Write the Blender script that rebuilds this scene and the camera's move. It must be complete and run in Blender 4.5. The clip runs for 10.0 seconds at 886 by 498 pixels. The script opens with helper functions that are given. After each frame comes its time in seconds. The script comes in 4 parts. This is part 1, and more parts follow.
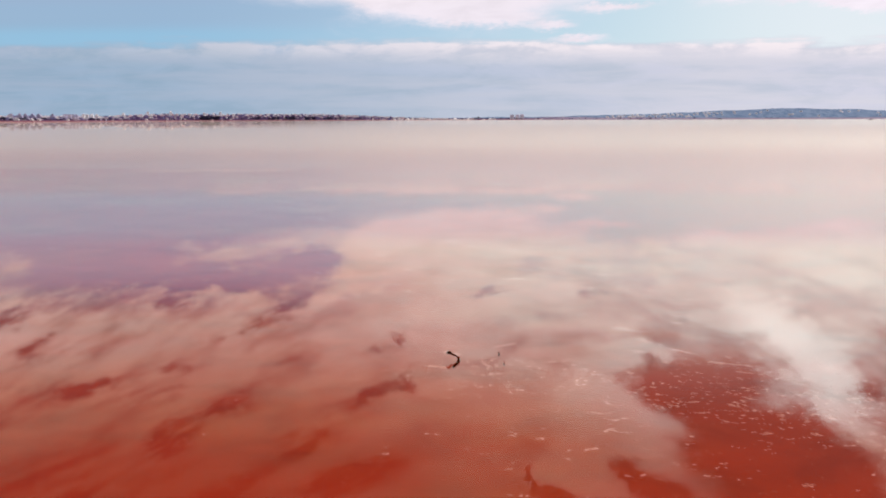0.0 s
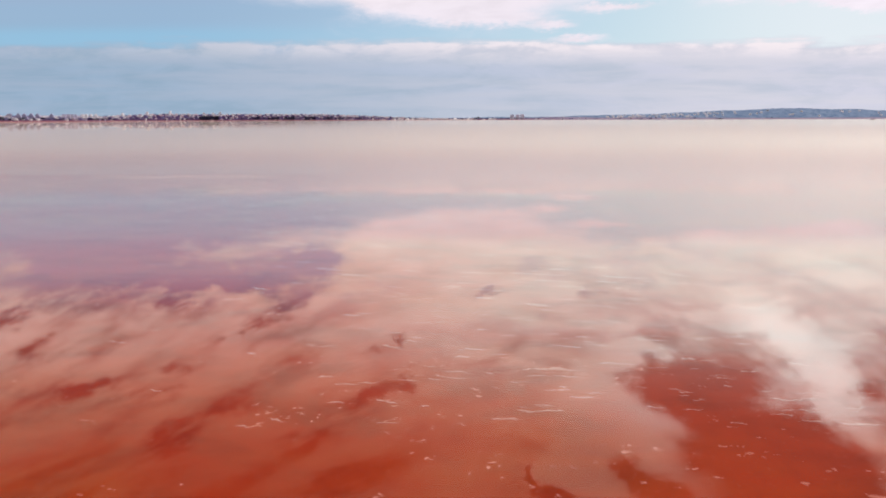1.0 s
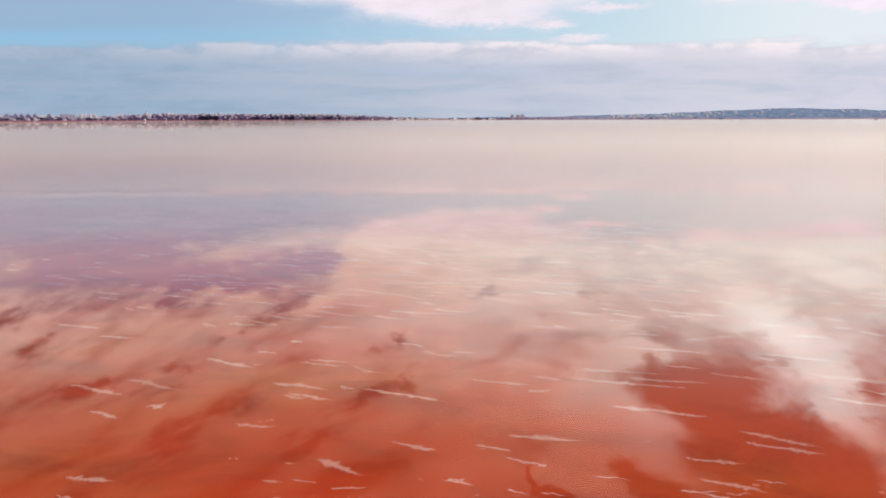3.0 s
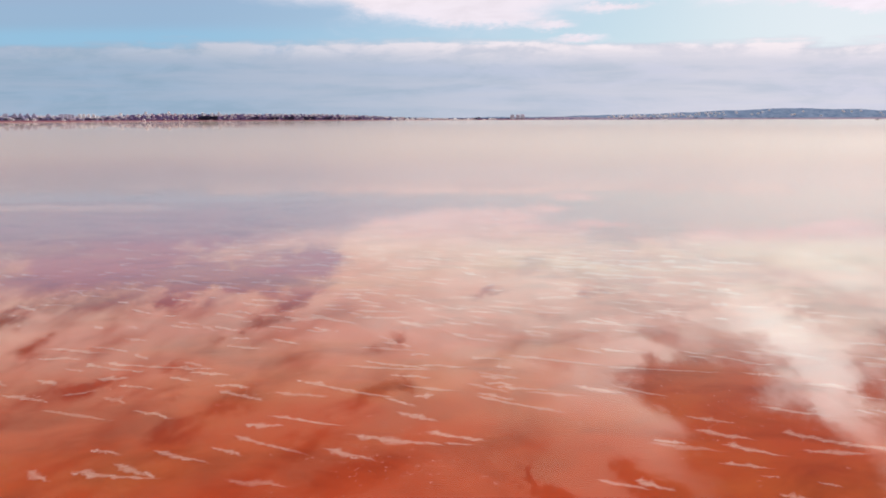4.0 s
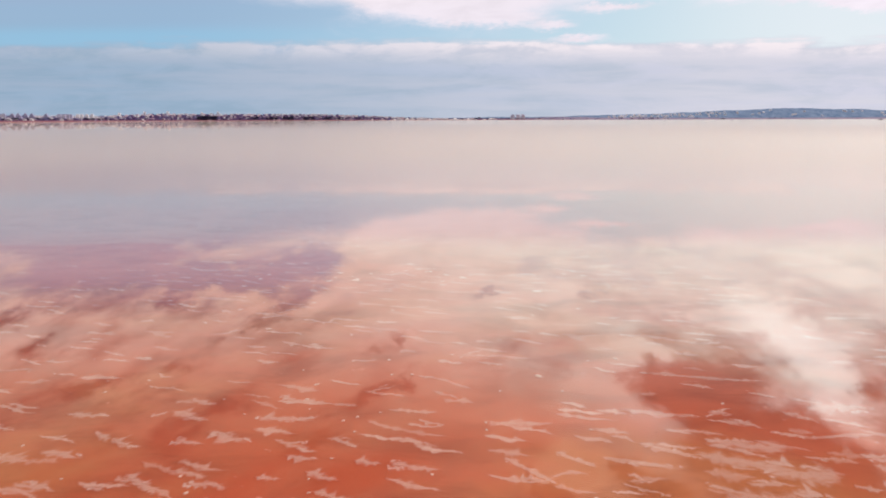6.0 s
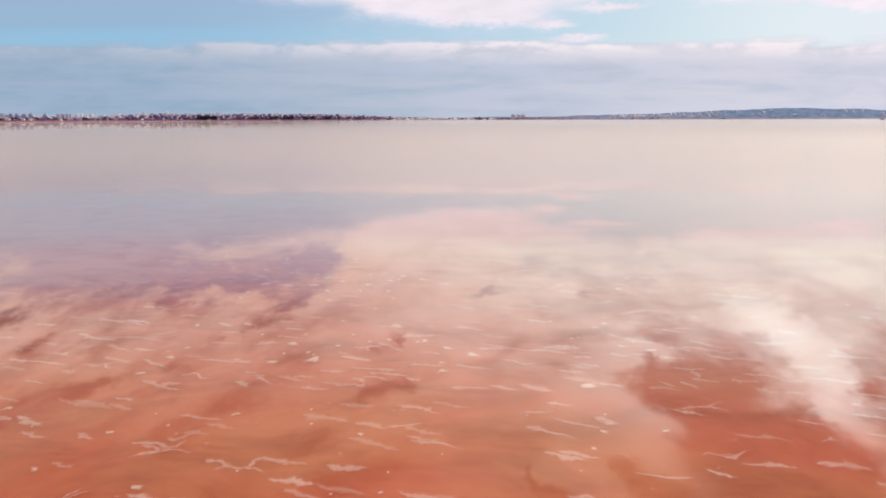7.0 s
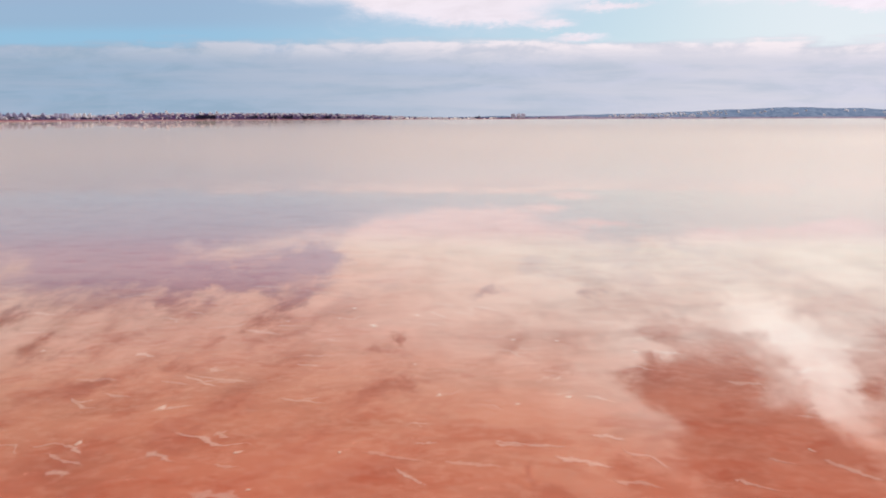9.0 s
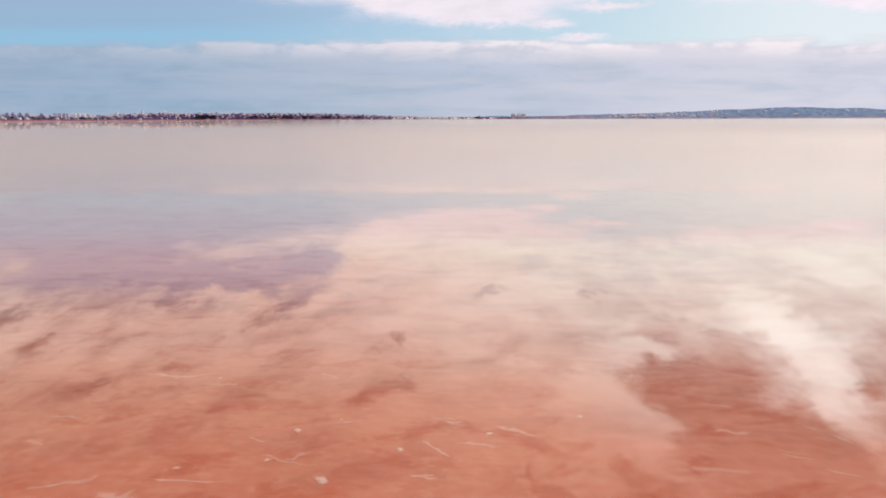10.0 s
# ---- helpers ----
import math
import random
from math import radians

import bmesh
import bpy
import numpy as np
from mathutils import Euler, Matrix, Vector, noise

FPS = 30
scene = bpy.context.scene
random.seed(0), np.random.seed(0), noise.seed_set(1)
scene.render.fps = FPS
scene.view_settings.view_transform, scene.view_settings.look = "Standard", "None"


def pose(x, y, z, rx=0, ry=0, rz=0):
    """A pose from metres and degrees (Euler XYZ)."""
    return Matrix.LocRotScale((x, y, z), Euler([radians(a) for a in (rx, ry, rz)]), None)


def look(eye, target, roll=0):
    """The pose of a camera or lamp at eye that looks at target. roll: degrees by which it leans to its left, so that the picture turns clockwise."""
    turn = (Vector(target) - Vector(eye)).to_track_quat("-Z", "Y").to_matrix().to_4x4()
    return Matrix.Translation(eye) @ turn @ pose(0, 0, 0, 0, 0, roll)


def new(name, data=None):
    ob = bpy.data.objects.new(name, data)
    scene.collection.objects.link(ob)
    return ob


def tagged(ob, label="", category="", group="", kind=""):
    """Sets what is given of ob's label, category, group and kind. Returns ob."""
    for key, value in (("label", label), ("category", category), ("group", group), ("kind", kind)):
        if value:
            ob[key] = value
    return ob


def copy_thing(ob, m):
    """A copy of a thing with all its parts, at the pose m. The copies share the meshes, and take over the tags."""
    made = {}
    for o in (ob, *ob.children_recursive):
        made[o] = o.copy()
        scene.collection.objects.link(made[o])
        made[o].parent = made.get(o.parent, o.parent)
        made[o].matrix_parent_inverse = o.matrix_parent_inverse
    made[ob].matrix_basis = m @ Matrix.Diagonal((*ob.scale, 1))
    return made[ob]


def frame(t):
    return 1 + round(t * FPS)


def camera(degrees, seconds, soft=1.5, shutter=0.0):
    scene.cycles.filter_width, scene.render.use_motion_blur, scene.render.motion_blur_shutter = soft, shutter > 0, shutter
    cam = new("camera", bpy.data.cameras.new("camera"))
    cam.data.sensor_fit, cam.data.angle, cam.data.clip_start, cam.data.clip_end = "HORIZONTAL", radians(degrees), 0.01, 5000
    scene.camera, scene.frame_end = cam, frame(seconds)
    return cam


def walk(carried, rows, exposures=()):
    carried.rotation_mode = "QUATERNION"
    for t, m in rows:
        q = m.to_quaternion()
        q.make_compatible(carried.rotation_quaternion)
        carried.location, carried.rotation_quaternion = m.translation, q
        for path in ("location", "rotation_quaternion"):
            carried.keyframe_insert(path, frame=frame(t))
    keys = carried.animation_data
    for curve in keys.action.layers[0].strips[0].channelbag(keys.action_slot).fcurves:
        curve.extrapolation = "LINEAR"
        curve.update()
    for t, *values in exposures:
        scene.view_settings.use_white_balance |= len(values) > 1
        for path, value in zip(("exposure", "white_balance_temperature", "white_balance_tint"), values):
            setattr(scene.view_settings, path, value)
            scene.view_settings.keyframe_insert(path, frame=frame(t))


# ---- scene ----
cam = camera(68.0, 10.0, soft=1.85)

# ---- the flight: straight ahead, five metres over the brine ----
PITCH0 = -11.16
ROWS = []
for i in range(21):
    t = i * 0.5
    slow = min(t, 2.5)
    ahead = 7.95 * slow - 0.17 * slow * slow + 7.12 * max(t - 2.5, 0.0)
    dip = 0.07 * min(max((t - 6.5) / 2.5, 0.0), 1.0)
    ROWS.append((t, pose(0.0, ahead, 5.0, 90 + PITCH0 - dip, 0.16, 0.0)))
walk(cam, ROWS)

# ---- node helpers ----


def wire(nt, socket, value):
    if isinstance(value, bpy.types.NodeSocket):
        nt.links.new(value, socket)
    elif value is not None:
        socket.default_value = value


def calc(nt, op, a, b=None, c=None, clamp=False):
    n = nt.nodes.new("ShaderNodeMath")
    n.operation, n.use_clamp = op, clamp
    for s, v in zip(n.inputs, (a, b, c)):
        wire(nt, s, v)
    return n.outputs[0]


def span(nt, value, a, b, c=0.0, d=1.0, smooth=True):
    n = nt.nodes.new("ShaderNodeMapRange")
    n.interpolation_type = "SMOOTHSTEP" if smooth else "LINEAR"
    wire(nt, n.inputs["Value"], value)
    for key, v in (("From Min", a), ("From Max", b), ("To Min", c), ("To Max", d)):
        n.inputs[key].default_value = v
    return n.outputs["Result"]


def blend(nt, fac, a, b, mode="MIX"):
    n = nt.nodes.new("ShaderNodeMix")
    n.data_type, n.blend_type = "RGBA", mode
    for s, v in zip((n.inputs[0], n.inputs[6], n.inputs[7]), (fac, a, b)):
        wire(nt, s, (*v, 1.0) if isinstance(v, tuple) and len(v) == 3 else v)
    return n.outputs[2]


def mapped(nt, vec, loc=(0, 0, 0), turn=0.0, scale=(1, 1, 1), kind="POINT"):
    n = nt.nodes.new("ShaderNodeMapping")
    n.vector_type = kind
    wire(nt, n.inputs["Vector"], vec)
    n.inputs["Location"].default_value = loc
    n.inputs["Rotation"].default_value = (0, 0, radians(turn))
    n.inputs["Scale"].default_value = scale
    return n.outputs[0]


def grain(nt, vec, scale, detail=4.0, rough=0.55, warp=0.0, out="Fac"):
    n = nt.nodes.new("ShaderNodeTexNoise")
    wire(nt, n.inputs["Vector"], vec)
    n.inputs["Scale"].default_value = scale
    n.inputs["Detail"].default_value = detail
    n.inputs["Roughness"].default_value = rough
    n.inputs["Distortion"].default_value = warp
    return n.outputs[out]


def ramp(nt, value, *stops):
    n = nt.nodes.new("ShaderNodeValToRGB")
    wire(nt, n.inputs[0], value)
    e = n.color_ramp.elements
    while len(e) < len(stops):
        e.new(0.5)
    for k, (at, col) in zip(e, stops):
        k.position, k.color = at, (*col, 1.0)
    return n.outputs[0]


# ---- daylight: a high hazy sun behind broken cloud ----
SUN_UP, SUN_SIDE = 48.0, 38.0
sun = new("sun", bpy.data.lights.new("sun", "SUN"))
sun.data.energy, sun.data.angle, sun.data.color = 1.5, radians(12), (1.0, 0.93, 0.84)
s_el, s_az = radians(SUN_UP), radians(SUN_SIDE)
s_dir = Vector((math.sin(s_az) * math.cos(s_el), math.cos(s_az) * math.cos(s_el), math.sin(s_el)))
sun.matrix_world = look(s_dir * 900, (0, 0, 0))

world = bpy.data.worlds.new("sky")
scene.world = world
world.use_nodes = True
w = world.node_tree
w.nodes.clear()
coord = w.nodes.new("ShaderNodeTexCoord").outputs["Generated"]
split = w.nodes.new("ShaderNodeSeparateXYZ")
wire(w, split.inputs[0], coord)
dx, dy, dz = split.outputs
far = calc(w, "MAXIMUM", calc(w, "ABSOLUTE", dy), 0.12)
su = calc(w, "DIVIDE", dx, far)
sv = calc(w, "DIVIDE", calc(w, "ABSOLUTE", dz), far)
flat = w.nodes.new("ShaderNodeCombineXYZ")
wire(w, flat.inputs[0], su)
wire(w, flat.inputs[1], sv)
flat = flat.outputs[0]
sky_tex = w.nodes.new("ShaderNodeTexSky")
sky_tex.sky_type, sky_tex.sun_disc = "NISHITA", False
sky_tex.sun_elevation, sky_tex.sun_rotation = s_el, s_az
sky_tex.altitude, sky_tex.air_density, sky_tex.dust_density = 20, 1.0, 0.6
blue = blend(w, 1.0, sky_tex.outputs[0], (0.076, 0.083, 0.098), "MULTIPLY")
# clear blue over the town, a pale turquoise veil above it, then deep lilac-blue
away = span(w, su, 0.25, -0.45)
blue = blend(w, calc(w, "MULTIPLY", away, span(w, sv, 0.15, 0.12, 0.0, 0.85)), blue, (0.30, 0.54, 0.75))
blue = blend(w, calc(w, "MULTIPLY", calc(w, "MULTIPLY", span(w, sv, 0.12, 0.15, 0.0, 0.85), span(w, sv, 0.195, 0.165)), away), blue, (0.33, 0.48, 0.66))
blue = blend(w, calc(w, "MULTIPLY", calc(w, "MULTIPLY", span(w, sv, 0.155, 0.215, 0.0, 0.7), span(w, sv, 0.275, 0.225)), away), blue, (0.44, 0.41, 0.55))
# paler towards the sun's side
blue = blend(w, span(w, sv, 0.22, 0.33), blue, blend(w, 1.0, blue, (0.46, 0.28, 0.20), "MULTIPLY"))
blue = blend(w, span(w, su, -0.45, 0.50, 0.0, 0.92), blue, blend(w, span(w, sv, 0.2, 0.5), blend(w, span(w, su, 0.1, 0.6), (0.57, 0.74, 0.80), (0.80, 0.86, 0.90)), (0.14, 0.13, 0.13)))

# billows, laid out on a level cloud deck, bend the coordinates of the cloud banks
deck_d = calc(w, "ADD", sv, 0.26)
deck = w.nodes.new("ShaderNodeCombineXYZ")
wire(w, deck.inputs[0], calc(w, "DIVIDE", su, deck_d))
wire(w, deck.inputs[1], calc(w, "DIVIDE", 1.0, deck_d))
deck = deck.outputs[0]


def shifted(base, push, sx, sy):
    """base moved by a colour noise, by up to half of sx and sy either way."""
    n = w.nodes.new("ShaderNodeVectorMath")
    n.operation = "MULTIPLY_ADD"
    wire(w, n.inputs[0], push)
    n.inputs[1].default_value = (sx, sy, 0.0)
    n.inputs[2].default_value = (-sx / 2, -sy / 2, 0.0)
    m = w.nodes.new("ShaderNodeVectorMath")
    wire(w, m.inputs[0], base)
    wire(w, m.inputs[1], n.outputs[0])
    return m.outputs[0]


bent = shifted(flat, grain(w, mapped(w, deck, (4, 1, 0), 12), 8.0, 7.0, 0.68, 0.4, out="Color"), 0.14, 0.085)
bent = shifted(bent, grain(w, mapped(w, deck, (1, 6, 0), 12, (1.0, 1.3, 1)), 26.0, 5.0, 0.72, 0.5, out="Color"), 0.05, 0.035)
bent = blend(w, span(w, sv, 0.15, 0.23, 0.35, 1.0), flat, bent)


def bank(total, u, v, ru, rv, turn, amount):
    """Adds a bank of cloud (or a gap, below zero) to the cover."""
    g = w.nodes.new("ShaderNodeTexGradient")
    g.gradient_type = "SPHERICAL"
    wire(w, g.inputs[0], mapped(w, bent, (u, v, 0), turn, (ru, rv, 1), "TEXTURE"))
    return calc(w, "ADD", span(w, g.outputs["Fac"], 0.0, 1.0, 0.0, amount), total)


billow = grain(w, mapped(w, deck, (3.1, 0.4, 0), 20, (1.0, 1.25, 1)), 6.0, 7.0, 0.60, 0.5)
leftward = calc(w, "MULTIPLY", span(w, su, 0.05, -0.25), span(w, sv, 0.22, 0.28))
calm = calc(w, "MULTIPLY", span(w, sv, 0.13, 0.24, 0.5, 1.15), calc(w, "MULTIPLY_ADD", leftward, -0.72, 1.0))
cover = calc(w, "MULTIPLY_ADD", calc(w, "SUBTRACT", billow, 0.5), calm, 0.66)
# combed-out cloud on the far side from the sun
comb = grain(w, mapped(w, mapped(w, shifted(flat, grain(w, deck, 3.0, 4.0, 0.6, out="Color"), 0.06, 0.045), (2, 5, 0), 24), (0, 0, 0), 0, (1.0, 3.6, 1)), 5.0, 7.0, 0.60)
cover = calc(w, "MULTIPLY_ADD", calc(w, "SUBTRACT", comb, 0.47), calc(w, "MULTIPLY", leftward, 2.5), cover)
cover = calc(w, "ADD", cover, span(w, sv, 0.145, 0.185, -0.5, 0.0))
# wisps on the far side from the sun, broken up along the streaks
wisps = bank(0.0, -0.431, 0.280, 0.051, 0.0145, -17, -0.37)
wisps = bank(wisps, -0.682, 0.307, 0.046, 0.0244, -22, -0.43)
wisps = bank(wisps, -0.636, 0.358, 0.061, 0.0267, -16, -0.43)
wisps = bank(wisps, -0.575, 0.416, 0.070, 0.0227, -18, -0.56)
wisps = bank(wisps, -0.440, 0.392, 0.121, 0.0138, -7, -0.31)
wisps = bank(wisps, -0.368, 0.329, 0.041, 0.0147, -21, -0.56)
wisps = bank(wisps, -0.312, 0.308, 0.053, 0.0161, -20, -0.50)
wisps = bank(wisps, -0.237, 0.283, 0.064, 0.0131, -18, -0.37)
wisps = bank(wisps, -0.268, 0.309, 0.068, 0.0119, -3, -0.19)
wisps = bank(wisps, -0.440, 0.509, 0.086, 0.0397, -33, -0.68)
wisps = bank(wisps, -0.354, 0.466, 0.079, 0.0215, -25, -0.37)
wisps = bank(wisps, -0.411, 0.432, 0.052, 0.0153, -17, -0.31)
wisps = bank(wisps, -0.212, 0.502, 0.082, 0.0278, -34, -0.56)
wisps = bank(wisps, -0.114, 0.447, 0.089, 0.0216, -26, -0.37)
wisps = bank(wisps, -0.154, 0.564, 0.209, 0.0980, -17, -0.37)
wisps = bank(wisps, -0.363, 0.611, 0.070, 0.0457, -20, -0.43)
wisps = bank(wisps, -0.610, 0.621, 0.250, 0.1019, 0, -0.25)
wisps = bank(wisps, -0.078, 0.343, 0.039, 0.0130, -78, -0.43)
wisps = bank(wisps, -0.121, 0.369, 0.054, 0.0137, -7, -0.28)
wisps = bank(wisps, -0.058, 0.410, 0.041, 0.0206, -69, -0.25)
cover = calc(w, "MULTIPLY_ADD", wisps, span(w, comb, 0.62, 0.36, 0.35, 1.75), cover)
# banks and gaps
cover = bank(cover, -0.524, 0.187, 0.368, 0.1531, 0, -0.95)    # blue lane
cover = bank(cover, -0.208, 0.218, 0.111, 0.0374, -9, -0.70)
cover = bank(cover, -0.239, 0.262, 0.103, 0.0177, 5, -0.35)
cover = bank(cover, -0.348, 0.240, 0.167, 0.0264, 3, -0.80)
cover = bank(cover, -0.370, 0.199, 0.107, 0.0344, -4, 0.45)    # islands in it
cover = bank(cover, -0.657, 0.219, 0.072, 0.0288, -6, 0.40)
cover = bank(cover, -0.534, 0.172, 0.048, 0.0185, -2, 0.40)
cover = bank(cover, -0.448, 0.265, 0.256, 0.0295, -2, 0.40)    # lit edge along the lane
cover = bank(cover, -0.118, 0.201, 0.079, 0.0476, -60, 0.50)
cover = bank(cover, 0.067, 0.270, 0.045, 0.0133, -11, -0.60)    # smudges in the middle bank
cover = bank(cover, 0.228, 0.275, 0.025, 0.0114, 37, -0.50)
cover = bank(cover, 0.144, 0.222, 0.047, 0.0379, -21, -0.25)
cover = bank(cover, 0.040, 0.214, 0.269, 0.1242, -3, 0.40)    # great middle bank
cover = bank(cover, -0.031, 0.320, 0.221, 0.0831, -6, 0.20)
cover = bank(cover, 0.306, 0.174, 0.121, 0.0284, 3, -0.60)    # lilac gap
cover = bank(cover, 0.347, 0.327, 0.091, 0.0269, 8, -0.30)
cover = bank(cover, 0.616, 0.214, 0.134, 0.0576, 7, 0.30)    # bank under the sun
cover = bank(cover, 0.462, 0.304, 0.096, 0.0301, -4, 0.70)    # white arch
cover = bank(cover, 0.554, 0.335, 0.099, 0.0512, 35, 0.80)
cover = bank(cover, 0.617, 0.408, 0.122, 0.0565, 58, 0.80)
cover = bank(cover, 0.677, 0.489, 0.076, 0.0317, 48, 0.25)
cover = bank(cover, 0.705, 0.420, 0.127, 0.0709, 46, -0.30)
cover = bank(cover, 0.232, 0.426, 0.094, 0.0568, -23, 0.50)
cover = bank(cover, 0.326, 0.357, 0.064, 0.0149, 18, 0.60)
cover = bank(cover, 0.268, 0.369, 0.068, 0.0419, 23, 0.40)
cover = bank(cover, 0.408, 0.421, 0.172, 0.0758, -5, -0.85)    # great gap
cover = bank(cover, 0.517, 0.519, 0.239, 0.0988, 15, -1.00)
cover = bank(cover, 0.590, 0.600, 0.249, 0.1008, 2, -1.00)
cover = bank(cover, 0.292, 0.489, 0.170, 0.0798, 9, 0.60)
cover = bank(cover, 0.219, 0.559, 0.123, 0.0694, -11, 0.90)    # lobe of cloud and its notches
cover = bank(cover, 0.147, 0.585, 0.045, 0.0181, 72, -1.10)
cover = bank(cover, 0.193, 0.618, 0.051, 0.0264, 16, -1.00)
cover = bank(cover, 0.297, 0.566, 0.072, 0.0342, 39, -1.20)
cover = bank(cover, 0.370, 0.609, 0.080, 0.0325, 21, -1.10)
cover = bank(cover, 0.701, 0.340, 0.050, 0.0380, 19, -0.35)
cover = bank(cover, 0.706, 0.427, 0.051, 0.0354, -12, -0.30)
cover = bank(cover, 0.005, 0.166, 0.190, 0.0424, -1, 0.90)    # high cloud over the shore
cover = bank(cover, 0.066, 0.145, 0.139, 0.0200, -1, 0.60)
cover = bank(cover, 0.163, 0.133, 0.050, 0.0101, -1, 0.60)
cover = bank(cover, 0.196, 0.115, 0.065, 0.0089, 2, 0.70)
cover = bank(cover, 0.258, 0.161, 0.096, 0.0100, 2, 0.80)
cover = bank(cover, 0.593, 0.162, 0.086, 0.0198, -5, 0.70)
cover = bank(cover, 0.383, 0.132, 0.194, 0.0329, -1, -0.50)
cover = bank(cover, -0.431, 0.134, 0.315, 0.0765, -1, -0.20)
cover = bank(cover, 0.327, 0.186, 0.038, 0.0202, -10, 0.50)    # billowing tops
cover = bank(cover, 0.403, 0.179, 0.073, 0.0215, -3, 0.50)
cover = bank(cover, 0.494, 0.176, 0.068, 0.0217, -8, 0.45)
cover = bank(cover, 0.614, 0.164, 0.097, 0.0200, -1, 0.40)
cover = bank(cover, 0.535, 0.151, 0.190, 0.0199, -2, -0.40)
veil = span(w, cover, 0.10, 0.95)

# the low grey band over the far shore, streaked along the horizon
streak = grain(w, mapped(w, flat, (0.7, 0.2, 0), 0, (1.0, 13.0, 1)), 3.2, 6.0, 0.6, 0.3)
puff = grain(w, mapped(w, flat, (1, 7, 0), 0, (1.0, 2.6, 1)), 13.0, 5.0, 0.6, 0.3)
edge = calc(w, "MULTIPLY_ADD", puff, -0.022, calc(w, "MULTIPLY_ADD", streak, -0.035, sv))
low = span(w, edge, 0.088, 0.075)
rim = calc(w, "MULTIPLY", low, calc(w, "MULTIPLY", span(w, edge, 0.045, 0.076), span(w, puff, 0.36, 0.62, 0.25, 1.0)))
sunward = span(w, su, -0.62, 0.62)
grey = blend(w, sunward, (0.27, 0.40, 0.54), (0.55, 0.59, 0.70))
mottle = grain(w, mapped(w, flat, (5, 1, 0), 0, (1.0, 4.0, 1)), 9.0, 5.0, 0.6, 0.4)
grey = blend(w, span(w, mottle, 0.36, 0.66), grey, blend(w, 1.0, grey, (1.20, 1.12, 1.12), "MULTIPLY"))
grey = blend(w, span(w, streak, 0.32, 0.68), grey, blend(w, sunward, (0.37, 0.46, 0.60), (0.69, 0.68, 0.77)))
grey = blend(w, calc(w, "MULTIPLY", rim, span(w, su, -0.55, 0.30, 0.2, 0.95)), grey, (0.95, 0.86, 0.90))

# lit cloud: lavender low down, creamy and bright higher up on the sun's side
white = blend(w, span(w, sv, 0.165, 0.205), (0.76, 0.70, 0.77), (0.87, 0.945, 0.92))
shade_side = calc(w, "MULTIPLY", span(w, sv, 0.155, 0.25, 1.15, 0.86), span(w, sv, 0.32, 0.60, 1.0, 0.52))
sun_side = calc(w, "MULTIPLY", span(w, sv, 0.155, 0.46, 1.10, 1.45), span(w, su, 0.1, 0.6, 1.0, 1.08))
turned = span(w, su, -0.38, 0.20)
power = calc(w, "ADD", calc(w, "MULTIPLY", sun_side, turned), calc(w, "MULTIPLY", shade_side, calc(w, "SUBTRACT", 1.0, turned)))
fold = grain(w, mapped(w, deck, (9, 2, 0), 15, (1, 1.2, 1)), 5.5, 7.0, 0.60, 0.6)
crease = calc(w, "MULTIPLY", span(w, fold, 0.62, 0.30), span(w, sv, 0.14, 0.26, 0.08, 0.22))
power = calc(w, "MULTIPLY", power, calc(w, "SUBTRACT", 1.06, crease))
white = blend(w, calc(w, "MULTIPLY", span(w, su, 0.26, -0.25), span(w, sv, 0.15, 0.23)), white, blend(w, span(w, sv, 0.30, 0.54), (0.92, 0.79, 0.76), (0.98, 0.68, 0.51)))
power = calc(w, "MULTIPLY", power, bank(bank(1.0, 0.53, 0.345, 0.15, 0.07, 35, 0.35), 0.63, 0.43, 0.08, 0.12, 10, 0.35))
white = blend(w, calc(w, "MULTIPLY", span(w, su, 0.50, 0.30), span(w, sv, 0.33, 0.55)), white, (0.97, 0.74, 0.57))
white = blend(w, calc(w, "MULTIPLY", span(w, su, 0.1, 0.45), span(w, sv, 0.25, 0.36)), white, blend(w, span(w, sv, 0.46, 0.56), (0.82, 0.96, 0.97), (0.95, 0.80, 0.72)))
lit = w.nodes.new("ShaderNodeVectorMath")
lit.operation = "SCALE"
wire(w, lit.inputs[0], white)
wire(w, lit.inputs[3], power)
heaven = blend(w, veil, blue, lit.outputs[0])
heaven = blend(w, low, heaven, grey)
back = w.nodes.new("ShaderNodeBackground")
wire(w, back.inputs[0], heaven)
back.inputs[1].default_value = 1.0
wire(w, w.nodes.new("ShaderNodeOutputWorld").inputs[0], back.outputs[0])

# ---- materials ----


def material(name):
    m = bpy.data.materials.new(name)
    m.use_nodes = True
    nt = m.node_tree
    nt.nodes.clear()
    out = nt.nodes.new("ShaderNodeOutputMaterial")
    return m, nt, out


def place(nt):
    return nt.nodes.new("ShaderNodeNewGeometry").outputs["Position"]


def bump(nt, height, strength, distance):
    n = nt.nodes.new("ShaderNodeBump")
    n.inputs["Strength"].default_value, n.inputs["Distance"].default_value = strength, distance
    wire(nt, n.inputs["Height"], height)
    return n.outputs[0]


